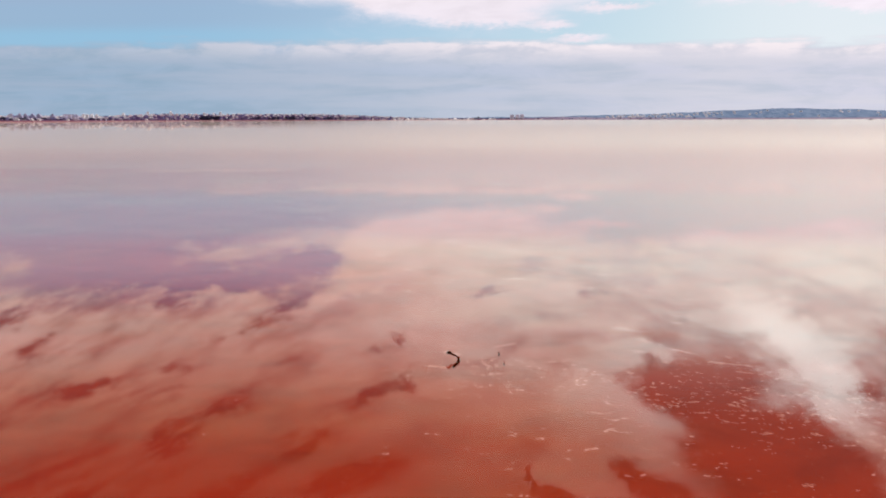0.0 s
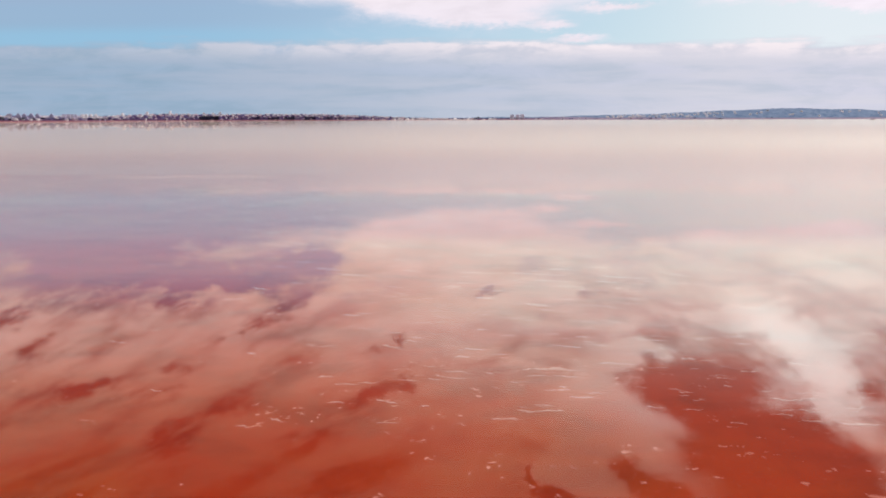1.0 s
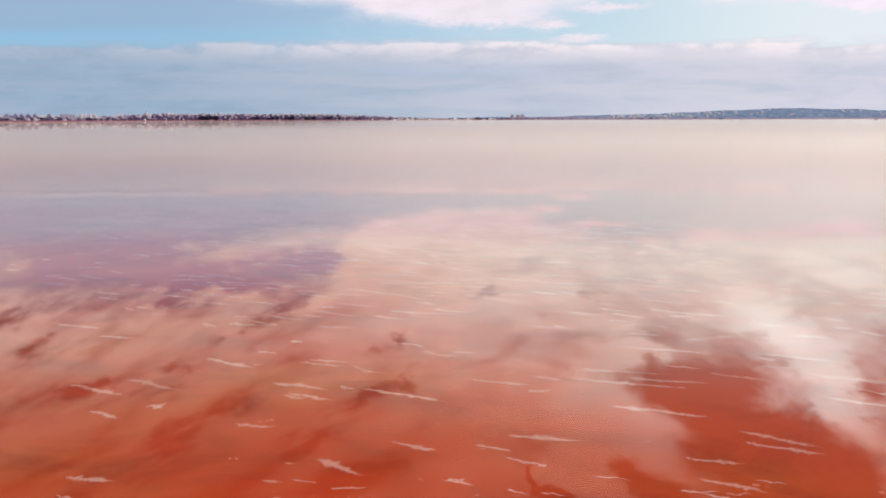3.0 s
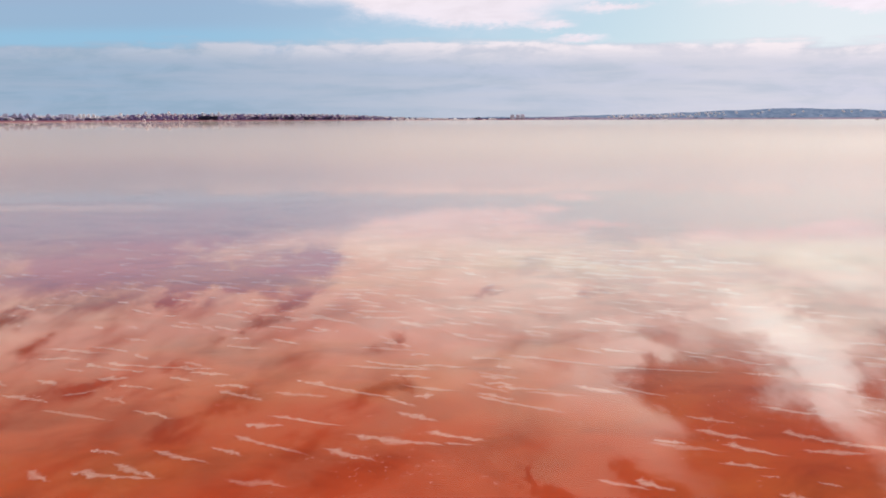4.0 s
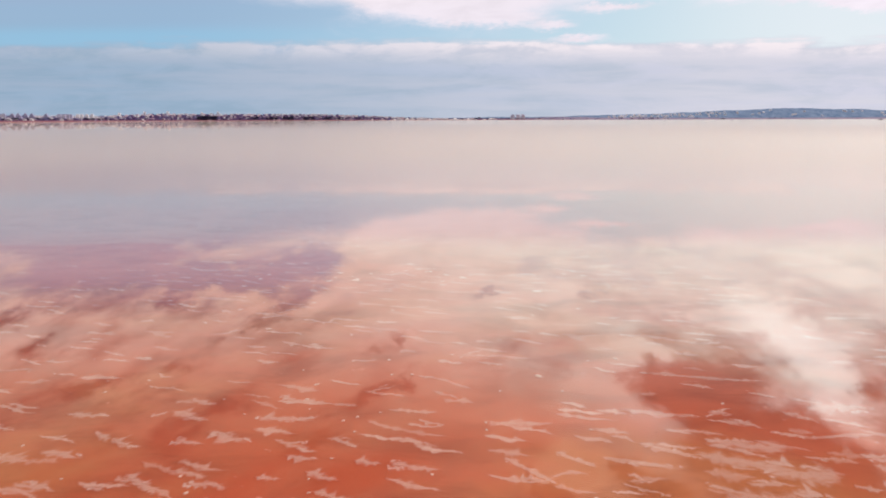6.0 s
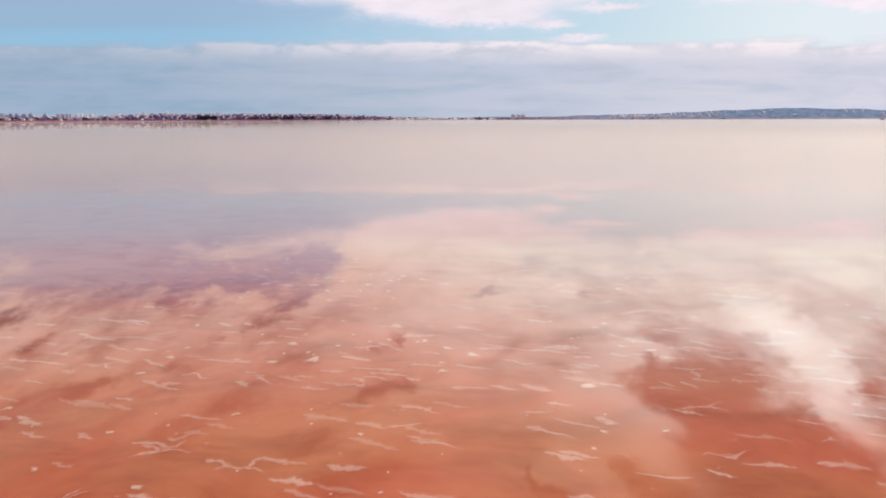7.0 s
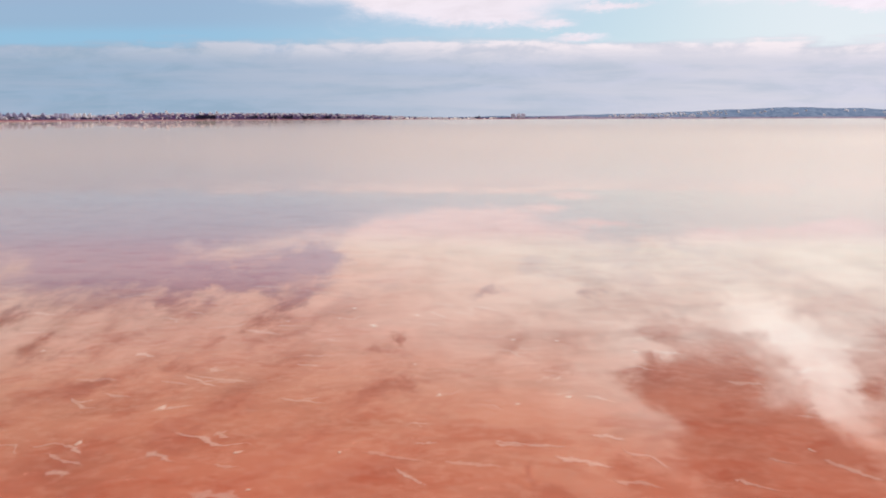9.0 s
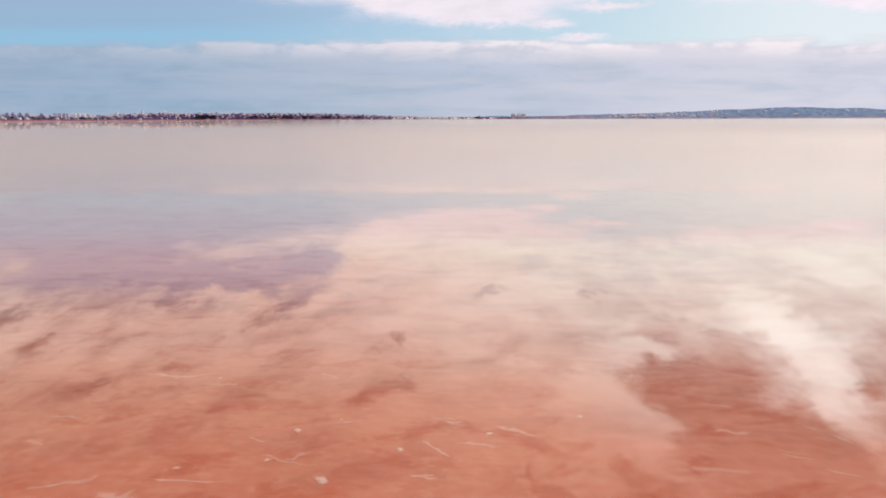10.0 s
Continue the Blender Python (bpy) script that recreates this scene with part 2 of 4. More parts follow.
def plain(name, a, b, scale, rough=0.85, relief=0.3, depth=0.02, vary=0.0, metal=0.0):
    """A mottled solid: two colours mixed at two scales, with fine relief; vary: a shade of its own for each object."""
    m, nt, out = material(name)
    p = nt.nodes.new("ShaderNodeBsdfPrincipled")
    pos = place(nt)
    big = grain(nt, pos, scale, 4.0)
    fine = grain(nt, pos, scale * 9, 3.0)
    mixv = calc(nt, "MULTIPLY_ADD", fine, 0.4, calc(nt, "MULTIPLY", big, 0.6))
    col = blend(nt, span(nt, mixv, 0.35, 0.65), a, b)
    if vary:
        rnd = nt.nodes.new("ShaderNodeObjectInfo").outputs["Random"]
        h = nt.nodes.new("ShaderNodeHueSaturation")
        wire(nt, h.inputs["Color"], col)
        wire(nt, h.inputs["Value"], span(nt, rnd, 0, 1, 1 - vary, 1 + vary, False))
        col = h.outputs[0]
    wire(nt, p.inputs["Base Color"], col)
    p.inputs["Roughness"].default_value = rough
    p.inputs["Metallic"].default_value = metal
    wire(nt, p.inputs["Normal"], bump(nt, fine, relief, depth))
    wire(nt, out.inputs[0], p.outputs[0])
    return m


def brine_material():
    m, nt, out = material("brine")
    pos = place(nt)
    xyz = nt.nodes.new("ShaderNodeSeparateXYZ")
    wire(nt, xyz.inputs[0], pos)
    swell = grain(nt, mapped(nt, pos, (0, 0, 0), 8, (0.4, 1.0, 1)), 0.35, 1.0)
    normal = bump(nt, swell, 0.02, 0.05)
    fr = nt.nodes.new("ShaderNodeFresnel")
    fr.inputs["IOR"].default_value = 1.42
    wire(nt, fr.inputs["Normal"], normal)
    sharp = nt.nodes.new("ShaderNodeBsdfGlossy")
    bearing = calc(nt, "DIVIDE", xyz.outputs[0], calc(nt, "MAXIMUM", xyz.outputs[1], 60.0))
    # the far water towards the hills is ruffled, the water by the town lies still
    wire(nt, sharp.inputs["Roughness"], calc(nt, "MULTIPLY_ADD", span(nt, fr.outputs[0], 0.70, 0.9), span(nt, bearing, -0.42, 0.12, 0.0, 0.085), 0.02))
    sharp.inputs["Color"].default_value = (1.0, 0.985, 0.94, 1)
    wire(nt, sharp.inputs["Normal"], normal)
    broad = nt.nodes.new("ShaderNodeBsdfGlossy")
    broad.inputs["Roughness"].default_value = 0.21
    broad.inputs["Color"].default_value = (1.0, 0.97, 0.91, 1)
    # cat's-paws of wind roughen the far water, most on the open side
    film = grain(nt, mapped(nt, pos, (0, 0, 0), 4, (0.003, 0.012, 1)), 1.0, 4.0)
    wind = calc(nt, "ADD", span(nt, film, 0.3, 0.7, -0.035, 0.045), span(nt, xyz.outputs[0], -500, 1300, 0.02, 0.10))
    ruffle = calc(nt, "MULTIPLY_ADD", calc(nt, "MULTIPLY", span(nt, fr.outputs[0], 0.42, 0.66), calc(nt, "MAXIMUM", span(nt, fr.outputs[0], 0.84, 0.95, 1.0, 0.2), span(nt, xyz.outputs[0], 100, 900, 0.0, 0.1))), calc(nt, "ADD", wind, 0.50), span(nt, fr.outputs[0], 0.25, 0.42, 0.0, 0.14), clamp=True)
    gloss = nt.nodes.new("ShaderNodeMixShader")
    wire(nt, gloss.inputs[0], ruffle)
    wire(nt, gloss.inputs[1], sharp.outputs[0])
    wire(nt, gloss.inputs[2], broad.outputs[0])
    clear = nt.nodes.new("ShaderNodeBsdfTransparent")
    clear.inputs["Color"].default_value = (0.98, 0.88, 0.84, 1)
    mix = nt.nodes.new("ShaderNodeMixShader")
    wire(nt, mix.inputs[0], ramp(nt, fr.outputs[0], (0.06, (0.05,) * 3), (0.09, (0.10,) * 3), (0.13, (0.21,) * 3), (0.20, (0.36,) * 3), (0.30, (0.52,) * 3), (0.44, (0.64,) * 3), (0.62, (0.69,) * 3), (0.76, (0.62,) * 3), (0.93, (0.66,) * 3), (0.97, (0.80,) * 3)))
    wire(nt, mix.inputs[1], clear.outputs[0])
    wire(nt, mix.inputs[2], gloss.outputs[0])
    wire(nt, out.inputs[0], mix.outputs[0])
    return m


def bed_colour(nt, pos, xyz):
    """The lake's floor: deep red silt, then orange crust, then pale salt. Gives its colour, a fine and a coarse grain."""
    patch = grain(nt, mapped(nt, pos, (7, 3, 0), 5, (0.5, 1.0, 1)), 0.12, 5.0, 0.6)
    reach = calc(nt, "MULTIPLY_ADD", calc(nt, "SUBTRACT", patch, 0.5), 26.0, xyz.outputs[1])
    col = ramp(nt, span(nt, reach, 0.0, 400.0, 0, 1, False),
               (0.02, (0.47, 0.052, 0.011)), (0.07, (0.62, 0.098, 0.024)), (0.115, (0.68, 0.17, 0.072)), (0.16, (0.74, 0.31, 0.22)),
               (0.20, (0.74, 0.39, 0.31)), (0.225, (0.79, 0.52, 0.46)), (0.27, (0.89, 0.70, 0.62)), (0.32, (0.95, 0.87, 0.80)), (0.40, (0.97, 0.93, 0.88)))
    # the orange shelf ends in a clear line on one side, with paler salt beyond
    lip = calc(nt, "MULTIPLY_ADD", grain(nt, pos, 0.25, 3.0), 3.0, xyz.outputs[1])
    beyond = calc(nt, "MULTIPLY", span(nt, lip, 71.8, 72.8), span(nt, lip, 105.0, 80.0))
    col = blend(nt, calc(nt, "MULTIPLY", beyond, span(nt, xyz.outputs[0], -6.0, -14.0, 0.0, 0.75)), col, (0.80, 0.58, 0.50))
    # a streak of orange crust along the lip
    streak = calc(nt, "MULTIPLY", calc(nt, "MULTIPLY", span(nt, lip, 66.5, 68.5), span(nt, lip, 72.0, 70.0)), calc(nt, "MULTIPLY", span(nt, xyz.outputs[0], -13.0, -19.0), span(nt, xyz.outputs[0], -34.0, -26.0)))
    col = blend(nt, streak, col, (1.0, 0.60, 0.42))
    # drifts of ochre silt
    drift = grain(nt, mapped(nt, pos, (3, 9, 0), -20, (0.7, 1.0, 1)), 0.22, 4.0, 0.55)
    col = blend(nt, calc(nt, "MULTIPLY", span(nt, drift, 0.45, 0.66, 0.0, 0.6), span(nt, xyz.outputs[1], 72.0, 50.0)), col, blend(nt, 1.0, col, (1.0, 1.8, 1.5), "MULTIPLY"))
    stain = grain(nt, mapped(nt, pos, (1, 5, 0), 0, (0.6, 1.0, 1)), 0.7, 6.0, 0.65, 0.5)
    col = blend(nt, calc(nt, "MULTIPLY", span(nt, stain, 0.25, 0.60, 0.45, 0.0), span(nt, xyz.outputs[1], 40.0, 90.0, 1.0, 0.5)), col, (0.20, 0.016, 0.004))
    fine = grain(nt, pos, 11.0, 5.0, 0.72)
    col = blend(nt, span(nt, fine, 0.58, 0.76, 0.0, 0.40), col, (0.62, 0.26, 0.17))
    # where the crust begins: red pools between pink, grainy salt
    late = span(nt, xyz.outputs[1], 54.0, 78.0)
    pool = grain(nt, mapped(nt, pos, (4, 1, 0), -15, (0.6, 1.0, 1)), 1.25, 5.0, 0.62, 0.4)
    col = blend(nt, calc(nt, "MULTIPLY", span(nt, pool, 0.50, 0.36, 0.0, 0.36), late), col, (0.56, 0.11, 0.04))
    crust = grain(nt, mapped(nt, pos, (2, 2, 0), 0, (0.7, 1.0, 1)), 5.0, 6.0, 0.72, 0.15)
    col = blend(nt, calc(nt, "MULTIPLY", span(nt, crust, 0.43, 0.66, 0.0, 0.36), late), col, (0.84, 0.59, 0.53))
    return col, fine, stain


def bed_material():
    """The lake bed, and the brown-pink scrub where it rises out of the water."""
    m, nt, out = material("lake_bed")
    p = nt.nodes.new("ShaderNodeBsdfPrincipled")
    pos = place(nt)
    xyz = nt.nodes.new("ShaderNodeSeparateXYZ")
    wire(nt, xyz.inputs[0], pos)
    col, fine, stain = bed_colour(nt, pos, xyz)
    scrub = grain(nt, pos, 0.05, 5.0)
    land = blend(nt, span(nt, scrub, 0.4, 0.62), (0.075, 0.035, 0.13), (0.03, 0.018, 0.08))
    land = blend(nt, span(nt, xyz.outputs[2], 1.5, 6.5, 0.9, 0.0), land, (0.34, 0.145, 0.19))
    # distance haze put into the land colour: paler lilac flats towards the hills
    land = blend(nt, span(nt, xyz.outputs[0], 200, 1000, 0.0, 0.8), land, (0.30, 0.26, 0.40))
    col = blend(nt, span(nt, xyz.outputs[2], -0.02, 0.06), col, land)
    wire(nt, p.inputs["Base Color"], col)
    p.inputs["Roughness"].default_value = 0.9
    p.inputs["Specular IOR Level"].default_value = 0.1
    wire(nt, p.inputs["Normal"], bump(nt, calc(nt, "MULTIPLY_ADD", fine, 0.3, stain), 0.25, 0.03))
    wire(nt, out.inputs[0], p.outputs[0])
    return m


BRINE, BED = brine_material(), bed_material()


def crust_material(name, pale):
    """Salt crust that thins out into the silt at its ragged edges; each piece has a tone of its own."""
    m, nt, out = material(name)
    p = nt.nodes.new("ShaderNodeBsdfPrincipled")
    pos = place(nt)
    xyz = nt.nodes.new("ShaderNodeSeparateXYZ")
    wire(nt, xyz.inputs[0], pos)
    own = nt.nodes.new("ShaderNodeNewGeometry").outputs["Random Per Island"]
    fine = grain(nt, pos, 26.0, 4.0, 0.65)
    wisp = grain(nt, mapped(nt, pos, (0, 0, 0), 15, (1.0, 1.6, 1)), 11.0, 4.0, 0.65)
    thick = nt.nodes.new("ShaderNodeAttribute")
    thick.attribute_name = "thick"
    solid = calc(nt, "MULTIPLY_ADD", calc(nt, "SUBTRACT", wisp, 0.5), 1.7, thick.outputs["Fac"])
    tone = calc(nt, "MULTIPLY", calc(nt, "MULTIPLY", span(nt, own, 0, 1, 0.42, 1.0, False), span(nt, fine, 0.3, 0.6, 0.8, 1.05)), calc(nt, "MULTIPLY", span(nt, solid, 0.15, 1.05), span(nt, thick.outputs["Fac"], 0.0, 0.75)), clamp=True)
    under, silt, _ = bed_colour(nt, pos, xyz)
    wire(nt, p.inputs["Base Color"], blend(nt, tone, under, pale))
    p.inputs["Roughness"].default_value = 0.9
    p.inputs["Specular IOR Level"].default_value = 0.1
    wire(nt, p.inputs["Normal"], bump(nt, fine, 0.2, 0.01))
    wire(nt, out.inputs[0], p.outputs[0])
    return m


SALT = crust_material("salt_crust", (0.88, 0.82, 0.87))
LUMP = crust_material("salt_lump", (0.94, 0.92, 0.95))
FAINT = crust_material("sunken_salt_crust", (0.86, 0.72, 0.73))
# render lightened to lilac, as haze leaves it on the far shore
HAZE = plain("hazy_render", (0.60, 0.58, 0.76), (0.68, 0.66, 0.82), 0.1, 0.9, 0.2, 0.05, 0.06)
PURE = plain("harvested_salt", (0.84, 0.83, 0.90), (0.92, 0.91, 0.95), 0.1, 0.8, 0.3, 0.3)
SCRAP = crust_material("thin_salt", (0.88, 0.50, 0.43))
WOOD = plain("wet_wood", (0.016, 0.005, 0.003), (0.045, 0.014, 0.008), 30.0, 1.0, 0.6, 0.01)
# scrub with the blue of distance haze mixed into its colour
HILL = plain("hazed_hill_scrub", (0.05, 0.13, 0.31), (0.20, 0.31, 0.52), 0.03, 0.95, 0.4, 4.0)
WHITE = plain("white_render", (0.88, 0.86, 0.95), (0.95, 0.93, 0.97), 0.15, 0.9, 0.2, 0.05, 0.12)
ROSE = plain("rose_render", (0.74, 0.58, 0.68), (0.84, 0.68, 0.76), 0.15, 0.9, 0.2, 0.05, 0.12)
MAUVE = plain("ochre_render", (0.17, 0.15, 0.36), (0.28, 0.25, 0.48), 0.15, 0.9, 0.2, 0.05, 0.22)
GREYR = plain("grey_render", (0.40, 0.38, 0.58), (0.50, 0.47, 0.66), 0.1, 0.9, 0.2, 0.05, 0.08)
TILE = plain("roof_tile", (0.17, 0.11, 0.20), (0.26, 0.17, 0.27), 0.5, 0.9, 0.4, 0.1, 0.15)
PANE = plain("dark_pane", (0.05, 0.06, 0.09), (0.08, 0.09, 0.12), 0.5, 0.2, 0.0, 0.01)
BOAT_DARK = plain("boat_dark", (0.030, 0.018, 0.020), (0.07, 0.045, 0.045), 0.6, 0.9, 0.5, 0.2)
LEAF = plain("pine_needles", (0.008, 0.008, 0.045), (0.020, 0.018, 0.075), 0.6, 0.8, 0.4, 0.1, 0.15)
WOOD.node_tree.nodes["Principled BSDF"].inputs["Specular IOR Level"].default_value = 0.0
BARK = plain("bark", (0.10, 0.07, 0.06), (0.16, 0.12, 0.10), 2.0, 0.9, 0.6, 0.05)

# ---- mesh helpers ----


def mesh_of(name, bm, mat, smooth=False):
    me = bpy.data.meshes.new(name)
    bm.to_mesh(me)
    bm.free()
    me.materials.append(mat)
    if smooth:
        me.polygons.foreach_set("use_smooth", [True] * len(me.polygons))
    return me


def part(name, bm, mat, parent=None, label="", smooth=False):
    ob = new(name, mesh_of(name, bm, mat, smooth))
    if parent:
        ob.parent = parent
    return tagged(ob, label)


def box(bm, x0, x1, y0, y1, z0, z1):
    v = [bm.verts.new((x, y, z)) for z in (z0, z1) for y in (y0, y1) for x in (x0, x1)]
    for q in ((0, 2, 3, 1), (4, 5, 7, 6), (0, 1, 5, 4), (2, 6, 7, 3), (0, 4, 6, 2), (1, 3, 7, 5)):
        bm.faces.new([v[i] for i in q])
    return bm


def boxed(*dims):
    return box(bmesh.new(), *dims)


# ---- ground, water and hills ----


def shore(u):
    """How far ahead the far shore lies along the bearing u (sideways over ahead)."""
    a = min(max((u + 0.66) / 0.34, -0.6), 1.0)
    return 2330 + 1700 * a * a * (3 - 2 * abs(a)) * (1 if a > 0 else -0.4) + 330 * min(max((u + 0.32) / 0.5, 0), 1)


def land_height(x, y):
    u = x / max(y, 1.0)
    if y < 900:
        return -0.05
    d = y - shore(u) - 25 * noise.noise((x * 0.004, 3.0, 0.0))
    if d < 0:
        return max(-0.05, d * 0.02)
    bank_top = 5.0 if u < -0.1 else (3.0 if u < 0.12 else 1.6)
    z = bank_top * min(d / 45.0, 1.0)
    rise = 9.0 + 24.0 * min(max((-0.04 - u) / 0.14, 0.0), 1.0) + 9.0 * min(max((u - 0.08) / 0.1, 0.0), 1.0)
    rise *= 1.0 - 0.6 * min(max((-0.42 - u) / 0.10, 0.0), 1.0)
    return z + rise * min(max((d - 60) / 330.0, 0.0), 1.0) + 0.8 * noise.noise((x * 0.01, y * 0.01, 1.0)) * min(d / 40.0, 1.0)


def sheet(name, us, ys, height, mat):
    bm = bmesh.new()
    rows = []
    for y in ys:
        rows.append([bm.verts.new((u * max(abs(y) + 40, 300), y, height(u * max(abs(y) + 40, 300), y))) for u in us])
    for a, b in zip(rows, rows[1:]):
        for i in range(len(us) - 1):
            bm.faces.new((a[i], a[i + 1], b[i + 1], b[i]))
    return part(name, bm, mat, smooth=True)


us = [-1.3 + 2.6 * i / 260 for i in range(261)]
ys = [-600, -300, -100, 0, 50, 100, 200, 400, 800, 1500] + [2000 + 12 * i for i in range(242)] + [4915 + 20 * i for i in range(4)]
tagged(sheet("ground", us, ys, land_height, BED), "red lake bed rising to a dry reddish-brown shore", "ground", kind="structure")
bm = bmesh.new()
q = [bm.verts.new(c) for c in ((-6500, -640, 0), (6500, -640, 0), (6500, 4950, 0), (-6500, 4950, 0))]
bm.faces.new(q)
tagged(part("water", bm, BRINE), "still pink brine mirroring broken clouds", "water", kind="structure")


def hill_height(u):
    """Skyline of the long low hills, as a slope above eye level."""
    pts = ((-0.12, 0.001), (0.12, 0.0035), (0.28, 0.0068), (0.36, 0.0095), (0.42, 0.0125), (0.50, 0.0150), (0.58, 0.0142), (0.70, 0.0108), (0.90, 0.006))
    for (a, p0), (b, p1) in zip(pts, pts[1:]):
        if a <= u <= b:
            s = (u - a) / (b - a)
            s = s * s * (3 - 2 * s)
            return p0 + (p1 - p0) * s
    return 0.001


bm = bmesh.new()
rows = []
for j in range(15):
    y = 4560 + 26 * j
    row = []
    for i in range(260):
        u = -0.12 + 1.02 * i / 259
        s = min(j / 11.0, 1.0)
        top = hill_height(u) * 4850 + 3
        z = top * s ** 0.8 * (1 if j < 12 else 0.97 - 0.05 * (j - 12)) + 5.0 * noise.noise((u * 30, j * 0.5, 2.0)) * s + 2.0 * noise.noise((u * 120, j * 1.1, 5.0)) * s
        row.append(bm.verts.new((u * y, y, z)))
    rows.append(row)
for a, b in zip(rows, rows[1:]):
    for i in range(259):
        bm.faces.new((a[i], a[i + 1], b[i + 1], b[i]))
tagged(part("hills", bm, HILL, smooth=True), "long low hills with scrub behind the shore, hazed blue-grey", "hills", kind="structure")

# ---- the far shore: buildings ----


def thing(name, label, category, group=""):
    ob = new(name)
    ob.empty_display_size = 0.2
    return tagged(ob, label, category, group)


def windows(house, width, front, floors, base, storey, every, wide=1.3, tall=1.4):
    n = max(2, int(width / every))
    pane = mesh_of("window", boxed(-wide / 2, wide / 2, -0.12, 0.02, -tall / 2, tall / 2), PANE)
    for f in range(floors):
        for i in range(n):
            ob = new("window", pane)
            ob.parent = house
            ob.location = (-width / 2 + (i + 0.5) * width / n, front, base + storey * (f + 0.55))


def villa(name, width, depth, floors, wall_mat, pitched, label):
    ob = thing(name, label, "house", "houses of the lakeside town")
    h = 3.0 * floors
    part("wall", boxed(-width / 2, width / 2, -depth / 2, depth / 2, -3, h), wall_mat, ob)
    if pitched:
        bm = bmesh.new()
        e, r = 0.5, depth * 0.2
        low4 = [bm.verts.new((sx * (width / 2 + e), sy * (depth / 2 + e), h + 0.05)) for sx, sy in ((-1, -1), (1, -1), (1, 1), (-1, 1))]
        low4b = [bm.verts.new((v.co.x, v.co.y, h - 0.15)) for v in low4]
        ridge = [bm.verts.new((sx * width * 0.28, 0, h + r)) for sx in (-1, 1)]
        for f in ((low4[0], low4[1], ridge[1], ridge[0]), (low4[2], low4[3], ridge[0], ridge[1]), (low4[1], low4[2], ridge[1]), (low4[3], low4[0], ridge[0])):
            bm.faces.new(f)
        for i in range(4):
            bm.faces.new((low4b[i], low4b[(i + 1) % 4], low4[(i + 1) % 4], low4[i]))
        part("roof", bm, TILE, ob)
    else:
        for d in ((-width / 2, width / 2, -depth / 2 - 0.1, -depth / 2 + 0.2), (-width / 2, width / 2, depth / 2 - 0.2, depth / 2 + 0.1)):
            part("parapet", boxed(*d, h + 0.003, h + 0.7), wall_mat, ob)
        part("stair_head", boxed(-1.6, 1.6, -1.4, 1.4, h + 0.003, h + 2.3), wall_mat, ob)
    windows(ob, width, -depth / 2, floors, 0.0, 3.0, 5.4, 2.0)
    part("door", boxed(-0.5, 0.5, -depth / 2 - 0.06, -depth / 2 + 0.05, 0, 2.1), PANE, ob)
    return ob


def stepped_block():
    """A seaside block of flats whose upper storeys step back on both sides."""
    ob = thing("stepped_apartment_block", "mauve-grey pyramid-shaped block of flats above the shore", "apartment building", "stepped blocks of flats")
    for i in range(7):
        half = 14.0 * (1 - i / 7.6) ** 0.85
        part("storey", boxed(-half, half, -7 + 0.5 * i, 7, 3.0 * i - (4 if i == 0 else -0.004), 3.0 * i + 3.0), GREYR, ob)
        part("balcony", boxed(-half + 0.4, half - 0.4, -8.1 + 0.5 * i, -7.004 + 0.5 * i, 3.0 * i + 0.1, 3.0 * i + 1.0), GREYR, ob)
        part("window", boxed(-half + 1.0, half - 1.0, -7.06 + 0.5 * i, -6.9 + 0.5 * i, 3.0 * i + 1.3, 3.0 * i + 2.1), PANE, ob)
    part("roof", boxed(-1.4, 1.4, -2.5, 4.0, 21.004, 22.6), GREYR, ob)
    return ob


def tower(name, width, floors, mat, label):
    ob = thing(name, label, "apartment building", "tall blocks of flats")
    h = 3.0 * floors
    part("wall", boxed(-width / 2, width / 2, -6, 6, -5, h), mat, ob)
    part("roof", boxed(-width / 2 + 1, width / 2 - 1, -4, 4, h + 0.004, h + 2.6), mat, ob)
    for i in range(floors):
        part("balcony", boxed(-width / 2 + 1, width / 2 - 1, -7.2, -6.004, 3.0 * i + 0.2, 3.0 * i + 1.2), WHITE, ob)
    windows(ob, width, -6, floors, 0.0, 3.0, 4.0, 1.6, 1.5)
    return ob


def stand(u, back):
    """A pose on the land: bearing u, metres behind the waterline, facing the lake."""
    y = shore(u) + back
    x = u * y
    return pose(x, y, land_height(x, y), 0, 0, -math.degrees(math.atan(u)) * 0.6)


def put(kinds, u, back, turn=0.0):
    ob = kinds[random.randrange(len(kinds))] if isinstance(kinds, list) else kinds
    return copy_thing(ob, stand(u, back) @ pose(0, 0, 0, 0, 0, turn))


def settle(ob, u, back):
    ob.matrix_basis = stand(u, back)
    return ob


random.seed(11)
step0 = settle(stepped_block(), -0.6317, 170)
for u in (-0.6231, -0.6127, -0.6033, -0.5826):
    put(step0, u, 170 + random.uniform(-10, 10))
house_kinds = [
    settle(villa("house", 10, 8, 2, WHITE, False, "white two-storey house with a flat roof"), -0.655, 120),
    settle(villa("house", 9, 8, 1, WHITE, True, "pale house with a hipped tile roof"), -0.64, 90),
    settle(villa("house", 17, 8, 1, ROSE, False, "long low rose-white house with a flat roof"), -0.603, 80),
    settle(villa("house", 14, 9, 2, MAUVE, False, "mauve terrace of two-storey houses"), -0.583, 140),
    settle(villa("house", 11, 9, 2, GREYR, True, "grey terrace with a tile roof"), -0.565, 100),
]
flats0 = settle(tower("apartment_block", 15, 6, GREYR, "hazy lilac-grey block of flats above the shore"), -0.5640, 190)
for u in (-0.5575, -0.5520, -0.5475, -0.6450):
    put(flats0, u, 190 + random.uniform(-20, 20))
